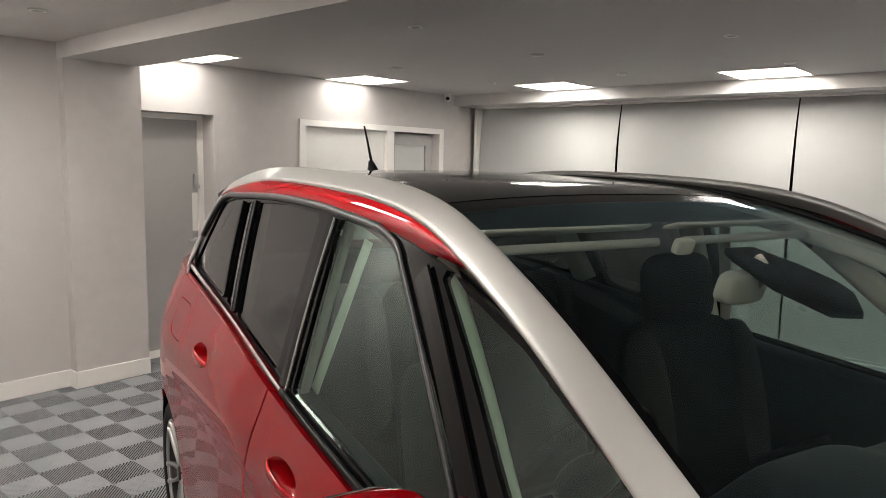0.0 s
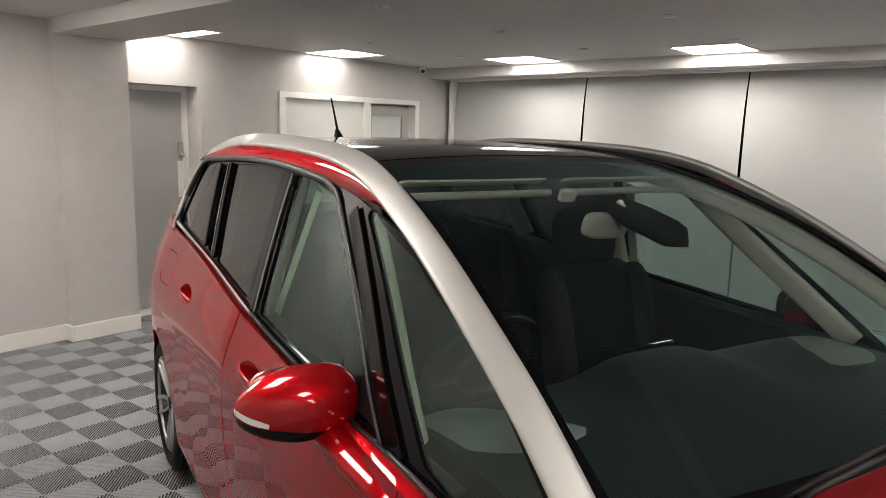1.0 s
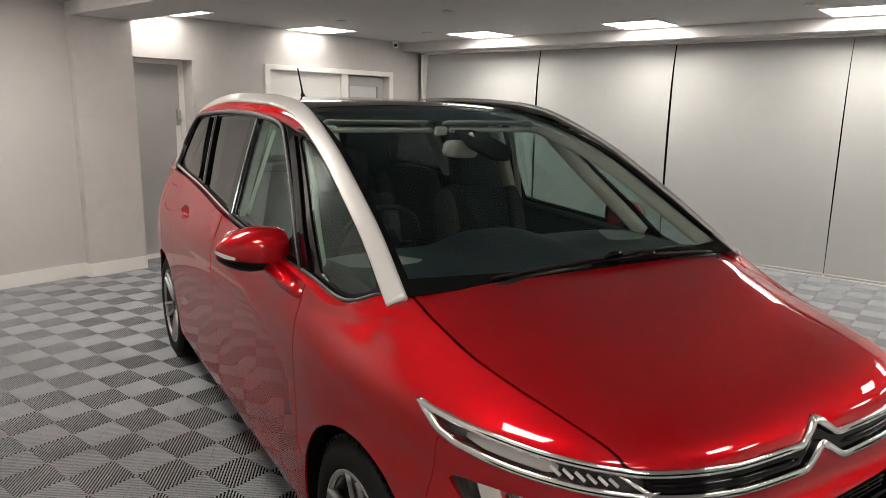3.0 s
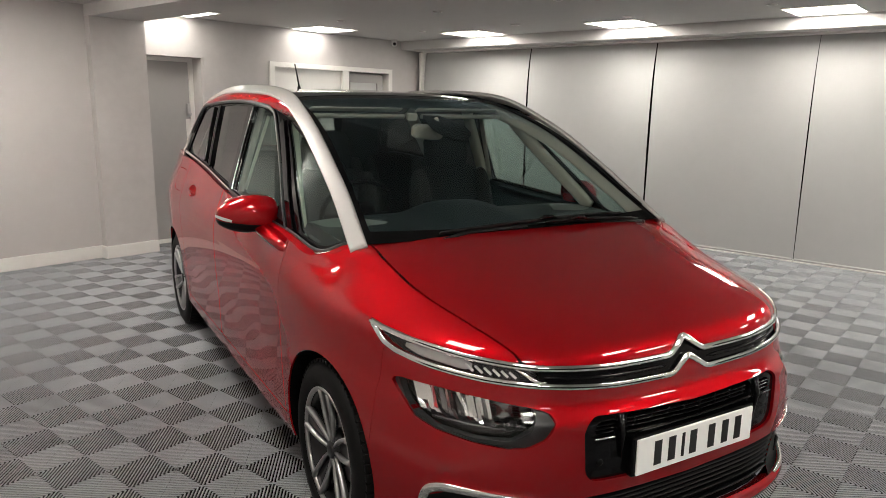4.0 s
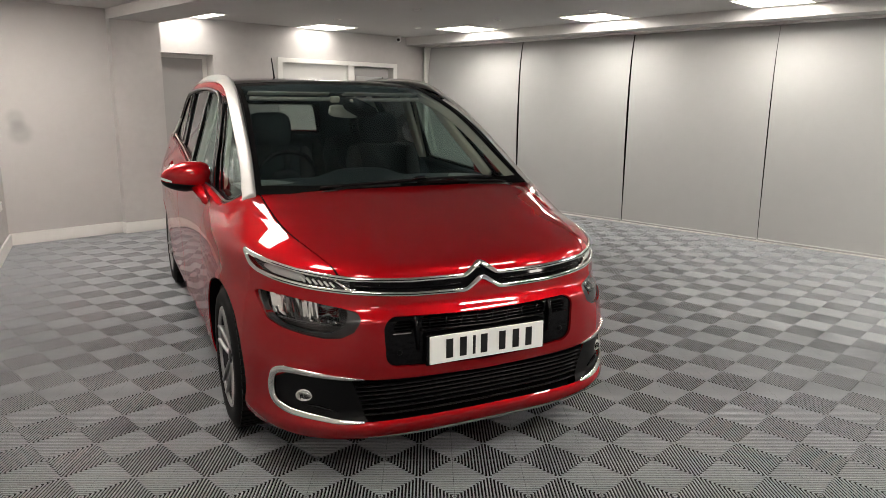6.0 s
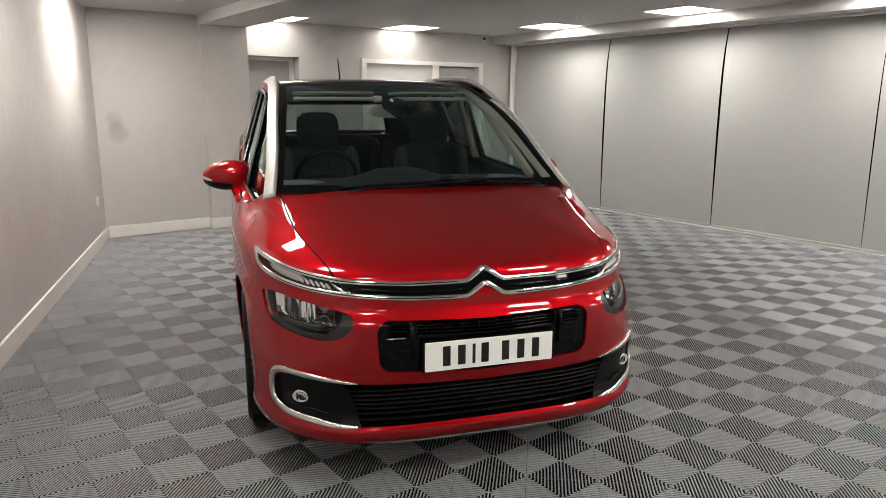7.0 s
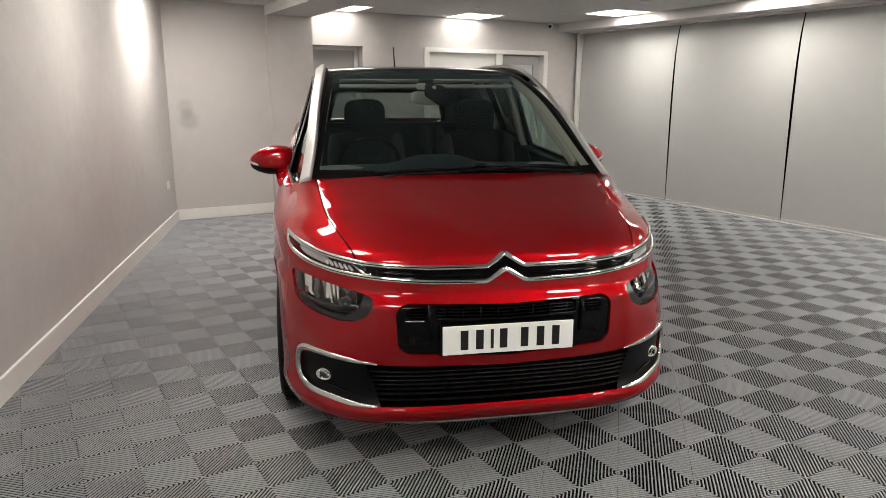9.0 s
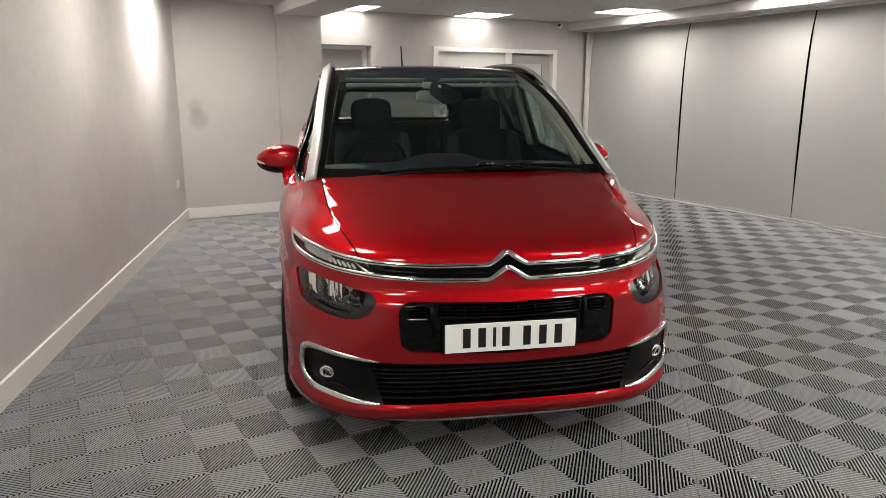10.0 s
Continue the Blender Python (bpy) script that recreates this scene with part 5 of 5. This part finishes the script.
part("cabin_floor", box(-0.70, 0.70, 1.2, 4.35, 0.30, 0.36), M_CLOTH, car, "dark carpet")
part("bulkhead", box(-0.70, 0.70, 1.16, 1.20, 0.30, 1.04), M_BLACKGAP, car)
wheel_ring = lathe([(0.0 + 0.014 * math.sin(a), 0.178 + 0.014 * math.cos(a)) for a in np.linspace(0, 2 * math.pi, 13)[:-1]], 48, "Z", closed=True)
tilt = pose(-0.38, 1.80, 1.055, -62, 0, 0)
sw = part("steering_wheel", turned(wheel_ring, tilt), M_GLOSS, car, "black steering wheel", True)
part("boss", turned(blob((0, 0, -0.02), (0.085, 0.07, 0.03), (0.7, 0.8)), tilt), M_MATT, sw, "", True)
for a in (10, 170, 270):
    c, s_ = math.cos(math.radians(a)), math.sin(math.radians(a))
    part("wheel_spoke", turned(sweep([(0.05 * c, 0.05 * s_, -0.015), (0.17 * c, 0.17 * s_, 0)], (0, 0, 1), 0.035, 0.014), tilt), M_MATT, sw, "", True)


M_BOLSTER = mottle(material("dark_grey_cloth", (0.05, 0.05, 0.048), 0.9), 12, 0.4, (0.009, 0.0095, 0.0095), (0.015, 0.0152, 0.0148))


def seat(x, y, wide=0.25, tall=0.62, rest=True, colour=M_CLOTH):
    s = part("seat", blob((x, y - 0.20, 0.58), (wide, 0.27, 0.085), (0.55, 0.5)), colour, car, "dark cloth seat with grey shoulder panels", True)
    back = blob((0, 0, 0), (wide, 0.075, tall / 2), (0.5, 0.55))
    part("seat_back", turned(back, pose(x, y + 0.06, 0.62 + tall / 2, -14)), colour, s, "", True)
    for sgn in (-1, 1):
        part("seat_bolster", turned(blob((sgn * (wide - 0.045), -0.045, 0.02), (0.05, 0.07, tall / 2 - 0.05), (0.7, 0.8)), pose(x, y + 0.06, 0.62 + tall / 2, -14)), M_BOLSTER, s, "grey side bolster", True)
    if rest:
        part("head_rest", turned(blob((0, 0, 0), (0.135, 0.055, 0.115), (0.55, 0.6)), pose(x, y + 0.135, 1.315, -8)), colour, s, "dark head rest", True)
        for sgn in (-1, 1):
            part("rest_post", sweep([(x + sgn * 0.06, y + 0.12, 1.16), (x + sgn * 0.06, y + 0.13, 1.25)], (1, 0, 0), 0.012, 0.012), M_MATT, s, "", True)


seat(-0.37, 2.10)
seat(0.37, 2.10)
for x in (-0.46, 0.0, 0.46):
    seat(x, 3.05, 0.22, 0.62, False)
part("boot_cover", box(-0.66, 0.66, 3.35, 4.38, 0.98, 1.01), M_DASH, car, "dark boot cover")
for side in (-1, 1):
    for name, y0, y1 in (("front_door_card", 1.30, 2.42), ("rear_door_card", 2.46, 3.40), ("boot_side_trim", 3.42, 3.72)):
        rows = [[(side * (shell_x(y, z) - 0.070), y, z) for z in np.linspace(0.32, float(BELT(y)) - 0.01, 8)] for y in np.linspace(y0, y1, 10)]
        c = sheet_of(np.array(rows))
        c = c if c.n[:, 0].mean() * side < 0 else Sheet(c.v, -c.n, [f[::-1] for f in c.f])
        c.rimmed(0.02).made(name, M_DASH, car, "dark door lining")
        pts = [(side * (float(glass_x(y, float(BELT(y)))) - 0.035), y, float(BELT(y)) - 0.010) for y in np.linspace(y0, y1, 12)]
        part("belt_ledge", sweep(pts, (0, 0, 1), 0.09, 0.02, None, 8), M_DASH, car, "", True)
    # inner pillar trims
    for (y0, z0), (y1, z1), w in (((1.430, 1.06), (1.960, 1.49), 0.086), ((2.44, 1.10), (2.46, 1.54), 0.095), ((3.10, 1.18), (3.25, 1.53), 0.14)):
        deep = 0.03 if y0 < 2 else 0.04
        pts = [(side * (float(glass_x(y0 + (y1 - y0) * t, z0 + (z1 - z0) * t)) - 0.026 - deep / 2), y0 + (y1 - y0) * t, z0 + (z1 - z0) * t) for t in np.linspace(0, 1, 10)]
        part("pillar_lining", sweep(pts, (side, 0, 0.3), w, deep, None, 10, 0.6), M_TRIMGREY, car, "grey-beige pillar lining", True)
    pts = [(side * (float(ROOF_X(y)) - 0.010), y, float(ROOF_Z(y)) - 0.042) for y in np.linspace(1.0, 2.4, 24)]
    part("screen_pillar_lining", sweep(pts, (side * 1.0, 0, -0.35), 0.07, 0.03, None, 10, 0.6), M_TRIMGREY, car, "grey-beige windscreen pillar lining", True)
    pts = [(side * (0.05 + 0.49 * t), 1.945, 1.512) for t in np.linspace(0, 1, 12)]
    part("sun_blind_rail", sweep(pts, (0, 0.3, 1), 0.030, 0.022), M_PALE, car, "pale sliding sun blind rail", True)
    pts = [(side * (0.05 + 0.49 * t), 1.990, 1.545) for t in np.linspace(0, 1, 12)]
    part("sun_blind", sweep(pts, (0, 0.3, 1), 0.060, 0.012), M_TRIMGREY, car, "", True)
    pts = [(side * (float(glass_x(2.41, z)) - 0.055), 2.30 + (1.5 - z) * 0.15, z) for z in np.linspace(1.12, 1.50, 8)]
    part("seat_belt", sweep(pts, (side, 0, 0), 0.05, 0.004, None, 8), M_TRIMGREY, car, "grey seat belt", True)
im = part("interior_mirror", turned(blob((0, 0, 0), (0.098, 0.022, 0.036), (0.5, 0.55)), pose(-0.045, 1.70, 1.442, 12, 4, 12)), M_PALE, car, "pale backed interior mirror", True)
part("mirror_stalk", sweep([(0, 1.70, 1.44), (0.0, 1.66, 1.47), (0, 1.70, 1.505)], (1, 0, 0), 0.022, 0.022), M_TRIMGREY, im, "", True)
housing = bmesh.new()
levels = []
for shrink, drop in ((1.0, 0.004), (1.0, 0.018), (0.86, 0.030), (0.55, 0.034)):
    ring = []
    for x, y in ((-0.045, 1.750), (0.045, 1.745), (0.085, 1.66), (0.112, 1.585), (0.108, 1.545), (0.052, 1.492), (-0.015, 1.505), (-0.070, 1.615)):
        x, y = 0.02 + (x - 0.02) * shrink, 1.62 + (y - 1.62) * shrink
        ring.append(housing.verts.new(roof_point(x / float(ROOF_X(y)), y) - np.array((0, 0, drop))))
    levels.append(ring)
for lo, hi in zip(levels, levels[1:]):
    for i in range(8):
        housing.faces.new((lo[i - 1], lo[i], hi[i], hi[i - 1]))
housing.faces.new(levels[0])
housing.faces.new(levels[-1])
part("camera_housing", housing, M_BLACKGAP, car, "black camera housing behind the windscreen", True)
part("toll_tag", turned(blob((0, 0, 0), (0.029, 0.012, 0.019), (0.4, 0.4)), pose(-0.050, 1.86, 1.512, 20)), M_TRIMGREY, car, "small pale sensor box under the roof", True)

# ---- the room: door, screen, blinds, fittings ----
skirts = [("baseboard_niche", box(LEFT[0][0] + 0.012, BEAM_L, WALL_Y - 0.018, WALL_Y, 0, 0.125, 0.004)),
          ("baseboard_column", box(BEAM_L, BEAM_R, COL_Y - 0.018, COL_Y, 0, 0.125, 0.004)),
          ("baseboard_column_side", box(BEAM_L - 0.018, BEAM_L, COL_Y - 0.018, WALL_Y - 0.018, 0, 0.125, 0.004)),
          ("baseboard_back", box(DOOR_R, WIN_L, BACK_Y - 0.018, BACK_Y, 0, 0.125, 0.004)),
          ("baseboard_end", box(WIN_R, RIGHT_X - 0.05, BACK_Y - 0.018, BACK_Y, 0, 0.125, 0.004))]
for name, bm in skirts:
    structure(name, bm, M_WHITE, "white gloss painted skirting board", "skirting board")
structure("baseboard_left", prism([(lx0, ly0 - 0.02), (lx1, ly1), (lx1 + 0.019, ly1), (lx0 + 0.019, ly0 - 0.02)], 0, 0.125), M_WHITE, "white gloss painted skirting board along the angled wall", "skirting board")

# recessed door
DY = BACK_Y + 0.20
door = thing("door_1", "closed plain grey door with a steel keypad lock, in a white frame", "door", kind="structure")
part("door_leaf", box(DOOR_L + 0.04, DOOR_R - 0.085, DY, DY + 0.045, 0.008, DOOR_T - 0.045, 0.002, 1), M_DOOR, door, "grey painted door leaf")
fr = joined(box(DOOR_R - 0.085, DOOR_R - 0.03, DY - 0.015, DY + 0.05, 0, DOOR_T), box(DOOR_L, DOOR_L + 0.04, DY - 0.015, DY + 0.05, 0, DOOR_T), box(DOOR_L + 0.04, DOOR_R - 0.085, DY - 0.015, DY + 0.05, DOOR_T - 0.045, DOOR_T))
part("door_frame", fr, M_WHITE, door, "white painted door frame")
KX = 3.29
lock = part("keypad_lock", box(KX - 0.022, KX + 0.022, DY - 0.035, DY - 0.001, 1.395, 1.545, 0.014, 3), M_STEEL, door, "brushed steel keypad lock")
part("lock_knob", lathe([(-0.06, 0.016), (-0.055, 0.02), (-0.034, 0.017)], 20, "Y", (KX, DY, 1.425)), M_STEEL, lock, "", True)
part("push_plate", box(KX - 0.032, KX + 0.032, DY - 0.004, DY - 0.001, 1.03, 1.37, 0.001, 1), M_WHITE, door, "pale push plate")
part("door_handle", joined(lathe([(-0.012, 0.02), (-0.001, 0.02)], 20, "Y", (KX, DY, 0.95)), sweep([(KX, DY - 0.012, 0.95), (KX, DY - 0.045, 0.95), (KX - 0.02, DY - 0.05, 0.95), (KX - 0.10, DY - 0.05, 0.95)], (0, 0, 1), 0.018, 0.018)), M_STEEL, door, "steel lever handle", True)
structure("door_reveal", box(DOOR_R - 0.03, DOOR_R, BACK_Y + 0.003, DY + 0.06, 0, DOOR_T), M_WALL, "grey painted door reveal", "wall")
structure("door_step", box(DOOR_L, DOOR_R - 0.03, BACK_Y + 0.005, DY + 0.06, -0.014, 0.006), M_WHITE, "pale threshold board of the door", "threshold")
structure("wall_behind_door", box(DOOR_L - 0.1, DOOR_R + 0.1, DY + 0.07, DY + 0.1, -0.1, 2.2), M_WALL, "plain wall closing the door recess", "wall")

# white screen with a fixed panel and a door
scr = thing("window_1", "white framed screen with a blank panel beside a part-glazed door", "window", kind="structure")
MX = 5.52
part("window_frame", joined(box(WIN_L, WIN_L + 0.075, BACK_Y - 0.022, BACK_Y + 0.09, 0, WIN_T), box(WIN_R - 0.075, WIN_R, BACK_Y - 0.022, BACK_Y + 0.16, 0, WIN_T),
                           box(WIN_L + 0.075, WIN_R - 0.075, BACK_Y - 0.022, BACK_Y + 0.09, WIN_T - 0.06, WIN_T), box(MX - 0.055, MX + 0.055, BACK_Y - 0.012, BACK_Y + 0.16, 0, WIN_T - 0.06)), M_WHITE, scr, "white painted frame")
part("panel", box(WIN_L + 0.075, MX - 0.055, BACK_Y + 0.03, BACK_Y + 0.06, 0, WIN_T - 0.06), M_PANELWHITE, scr, "blank white panel")
leaf = part("door_leaf", joined(box(MX + 0.058, MX + 0.165, BACK_Y + 0.10, BACK_Y + 0.145, 0.01, WIN_T - 0.075), box(WIN_R - 0.185, WIN_R - 0.078, BACK_Y + 0.10, BACK_Y + 0.145, 0.01, WIN_T - 0.075),
                                box(MX + 0.165, WIN_R - 0.185, BACK_Y + 0.10, BACK_Y + 0.145, WIN_T - 0.19, WIN_T - 0.075), box(MX + 0.165, WIN_R - 0.185, BACK_Y + 0.10, BACK_Y + 0.145, 0.01, 0.55)), M_DOOR, scr, "pale grey door with a glazed panel")
part("pane", box(MX + 0.16, WIN_R - 0.18, BACK_Y + 0.118, BACK_Y + 0.124, 0.54, WIN_T - 0.185), M_FROST, leaf, "frosted glass pane")
part("bead", joined(box(MX + 0.160, MX + 0.172, BACK_Y + 0.094, BACK_Y + 0.118, 0.55, WIN_T - 0.19), box(WIN_R - 0.192, WIN_R - 0.18, BACK_Y + 0.094, BACK_Y + 0.118, 0.55, WIN_T - 0.19), box(MX + 0.172, WIN_R - 0.192, BACK_Y + 0.094, BACK_Y + 0.118, WIN_T - 0.20, WIN_T - 0.188)), M_DOOR, leaf)
part("door_handle", joined(lathe([(0.088, 0.025), (0.099, 0.025)], 20, "Y", (MX + 0.11, BACK_Y, 1.02)), sweep([(MX + 0.11, BACK_Y + 0.09, 1.02), (MX + 0.11, BACK_Y + 0.055, 1.02), (MX + 0.14, BACK_Y + 0.05, 1.02), (MX + 0.22, BACK_Y + 0.05, 1.02)], (0, 0, 1), 0.018, 0.018)), M_STEEL, leaf, "steel lever handle", True)
structure("wall_behind_screen", box(WIN_L - 0.1, WIN_R + 0.1, BACK_Y + 0.255, BACK_Y + 0.3, -0.1, 2.2), M_WALL, "plain wall closing the screen", "wall")

# roller blinds along the window wall
SEAMS_Y = [5.375, 3.505, 1.748, 0.02, -1.72, -3.46, -5.2, FRONT_Y]
BX = 6.945
GAPS = [0.006, 0.005, 0.003, 0.006, 0.006, 0.006, 0.004]
rng = random.Random(5)
for i in range(len(SEAMS_Y) - 1):
    gap0, gap1 = (0.004 if i == 0 else GAPS[i - 1]), GAPS[i]
    y1, y0 = SEAMS_Y[i] - gap0, SEAMS_Y[i + 1] + gap1
    b = thing("roller_blind", "grey fabric roller blind lowered fully to the floor", "blind", "roller blinds on the window wall")
    cols, rws = 40, 24
    ph, lean = rng.uniform(0, 6), rng.uniform(-0.02, 0.03)
    vs, fs = [], []
    for r in range(rws + 1):
        z = 0.035 + (BULK_Z - 0.02 - 0.035) * r / rws
        for c in range(cols + 1):
            t = c / cols
            y = y0 + (y1 - y0) * t
            fall = 1 - r / rws
            wave = 0.006 * math.sin(5 * t + ph) * math.sin(math.pi * fall) + (0.005 * math.sin(11 * t + 2 * ph) + 0.003 * math.sin(29 * t + ph)) * (1 - fall) ** 2
            inset = ((1.6 * (gap1 if t < 0.5 else gap0)) * math.sin(math.pi * fall) * (1 if t > 0.5 else -1) * abs(2 * t - 1) ** 6)
            curl = 0.075 * math.exp(-fall / 0.13)
            vs.append((BX + 0.020 * fall + wave + curl, y - inset, z))
    for r in range(rws):
        for c in range(cols):
            k = r * (cols + 1) + c
            fs.append((k, k + 1, k + cols + 2, k + cols + 1))
    n = len(vs)
    vs += [(x + 0.0025, y, z) for x, y, z in vs]
    fs += [tuple(n + q for q in f[::-1]) for f in fs]
    linked("fabric", vs, fs, M_BLIND, b, "grey blackout fabric", smooth=True)
    part("bottom_bar", box(BX + 0.005, BX + 0.035, y0 + 0.004, y1 - 0.004, 0.012, 0.037, 0.006), M_BLIND, b, "fabric covered bottom bar")
structure("trim_blind_head", box(BX - 0.030, BX + 0.10, FRONT_Y, 5.40, BULK_Z - 0.022, BULK_Z - 0.001, 0.004), M_WHITE, "white head rail over the blinds", "rail")
structure("trim_blind_side", box(BX - 0.035, BX + 0.13, 5.383, 5.425, 0, BULK_Z - 0.023, 0.004), M_WHITE, "white upright frame beside the blinds", "trim")
structure("trim_sill", box(BX + 0.0, BX + 0.16, FRONT_Y, 5.383, -0.01, 0.010), M_WHITE, "pale low sill under the blinds", "sill")

# small fittings
cctv = thing("security_camera", "small white dome security camera under the ceiling corner", "camera")
part("mount", lathe([(CEIL - 0.022, 0.042), (CEIL - 0.001, 0.046)], 28, "Z", (6.36, 5.40, 0)), M_WHITE, cctv, "", True)
part("shell", turned(blob((0, 0, 0), (0.040, 0.040, 0.046), (0.8, 1.0)), pose(6.36, 5.40, CEIL - 0.050)), M_WHITE, cctv, "", True)
part("eye", turned(blob((0, 0, 0), (0.024, 0.024, 0.022)), pose(6.336, 5.374, CEIL - 0.058)), M_INK, cctv, "black camera eye", True)


def spot(x, y, z):
    e = thing("ceiling_spot", "small round white recessed ceiling spot, unlit", "ceiling light", "recessed ceiling spots")
    part("ring", lathe([(0.0, 0.030), (0.0, 0.046), (-0.006, 0.046), (-0.009, 0.040), (-0.007, 0.030)], 28, "Z", closed=True), M_WHITE, e, "white trim ring", True)
    part("insert", lathe([(-0.001, 0.031), (-0.004, 0.029), (-0.004, 0.001)], 24, "Z"), M_SPOT, e, "grey lamp insert", True)
    e.matrix_world = pose(x, y, z)
    return e


spot_first = spot(4.39, 4.29, CEIL - 0.0005)
for x, y in [(4.39, 2.86), (4.38, 1.48), (4.38, 0.11), (5.71, 4.27), (5.70, 2.85), (5.71, 1.50), (5.63, 0.11), (3.1, 2.86), (3.1, 0.11)]:
    copy_thing(spot_first, pose(x, y, CEIL - 0.0005))
for x, y in [(1.52, 4.15), (1.25, 2.6)]:
    copy_thing(spot_first, pose(x, y, CEIL - 0.0205))

sx, sy = 0.735, 4.865
ang = math.degrees(math.atan2(LEFT[0][1] - LEFT[1][1], LEFT[0][0] - LEFT[1][0]))
sock = thing("wall_socket", "white plastic double wall socket low on the angled wall", "socket", place=pose(left_wall_at(sy), sy, 0.468, 0, 0, ang))
part("plate", box(-0.073, 0.073, -0.010, -0.001, -0.043, 0.043, 0.003), M_WHITE, sock, "white socket plate")
for k in (-0.035, 0.035):
    part("switch", box(k - 0.006, k + 0.006, -0.014, -0.0102, 0.012, 0.030, 0.001), M_WHITE, sock, "")

# ---- ribbed floor tiles ----
SIDE = TILE / math.sqrt(2)


def tile_mesh():
    """One tile: four fields of ribs, each square to its own edge."""
    vs, fs, slots = [], [], []
    half, count, deep = SIDE / 2 - 0.0006, 21, 0.012
    pitch = 2 * half / count
    for q in range(4):
        c, s = math.cos(q * math.pi / 2), math.sin(q * math.pi / 2)
        for i in range(count):
            a = -half + pitch * (i + 0.5)
            w, wt = pitch * 0.190, pitch * 0.158
            r0, r1 = abs(a) + pitch * 0.05, half
            if r1 - r0 < 0.003:
                continue
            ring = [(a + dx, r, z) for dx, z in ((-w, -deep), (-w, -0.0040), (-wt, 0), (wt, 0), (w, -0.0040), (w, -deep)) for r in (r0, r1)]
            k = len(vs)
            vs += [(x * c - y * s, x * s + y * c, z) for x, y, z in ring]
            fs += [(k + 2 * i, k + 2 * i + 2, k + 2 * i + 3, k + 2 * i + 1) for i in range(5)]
            # slot 1 colours the lower rib sides dark, as groove shade
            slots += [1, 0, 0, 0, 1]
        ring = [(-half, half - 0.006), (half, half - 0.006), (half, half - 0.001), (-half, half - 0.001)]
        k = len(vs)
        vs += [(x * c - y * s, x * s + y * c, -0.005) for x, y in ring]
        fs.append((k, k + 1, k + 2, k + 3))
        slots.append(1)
    return vs, fs, slots


t_vs, t_fs, t_slots = tile_mesh()
tile_data = bpy.data.meshes.new("tile")
tile_data.from_pydata(t_vs, [], t_fs)
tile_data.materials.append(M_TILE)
tile_data.materials.append(M_TILE_SHADE)
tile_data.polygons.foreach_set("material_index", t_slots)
floor_ob = thing("floor", "grey ribbed interlocking plastic floor tiles, slightly dusty, rib feet darkened for shade", "floor", kind="structure")
th = math.radians(TILE_TURN)
H = TILE / 2
places = []
for i in range(-60, 80):
    for j in range(-60, 80):
        # tile centres lie at half steps of the diagonal lattice
        u, v = i + 0.5 - 0.1218, j + 0.5 - 0.0107
        X, Y = H * (u + v), H * (u - v)
        x, y = X * math.cos(th) - Y * math.sin(th), X * math.sin(th) + Y * math.cos(th)
        if y < FRONT_Y + 0.2 or y > BACK_Y + 0.1 or x > BX + 0.2 or x < left_wall_at(y) - 0.18:
            continue
        if y > WALL_Y + 0.1 and x < BEAM_R - 0.1:
            continue
        places.append((x, y))
places.sort(key=lambda p: max(abs(p[0] - 1.6) / 1.25, abs(p[1] + 0.6) / 1.35))
turn = TILE_TURN + 45
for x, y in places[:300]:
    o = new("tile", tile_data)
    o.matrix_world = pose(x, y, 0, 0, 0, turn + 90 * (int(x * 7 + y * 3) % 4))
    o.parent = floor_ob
c, s = math.cos(math.radians(turn)), math.sin(math.radians(turn))
base = np.array(t_vs)
base = np.stack((base[:, 0] * c - base[:, 1] * s, base[:, 0] * s + base[:, 1] * c, base[:, 2]), axis=1)
far = places[300:]
allv = np.concatenate([base + np.array((x, y, 0)) for x, y in far])
quads = (np.array(t_fs)[None] + (np.arange(len(far)) * len(base))[:, None, None]).reshape(-1, 4)
me = bpy.data.meshes.new("tile_field")
me.vertices.add(len(allv))
me.vertices.foreach_set("co", allv.astype(np.float32).ravel())
me.loops.add(quads.size)
me.loops.foreach_set("vertex_index", quads.astype(np.int32).ravel())
me.polygons.add(len(quads))
me.polygons.foreach_set("loop_start", np.arange(0, quads.size, 4, dtype=np.int32))
me.update(calc_edges=True)
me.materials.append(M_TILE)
me.materials.append(M_TILE_SHADE)
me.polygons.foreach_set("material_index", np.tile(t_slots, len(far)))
fo = new("tile_field", me)
fo.parent = floor_ob
fo["kind"] = "stuff"
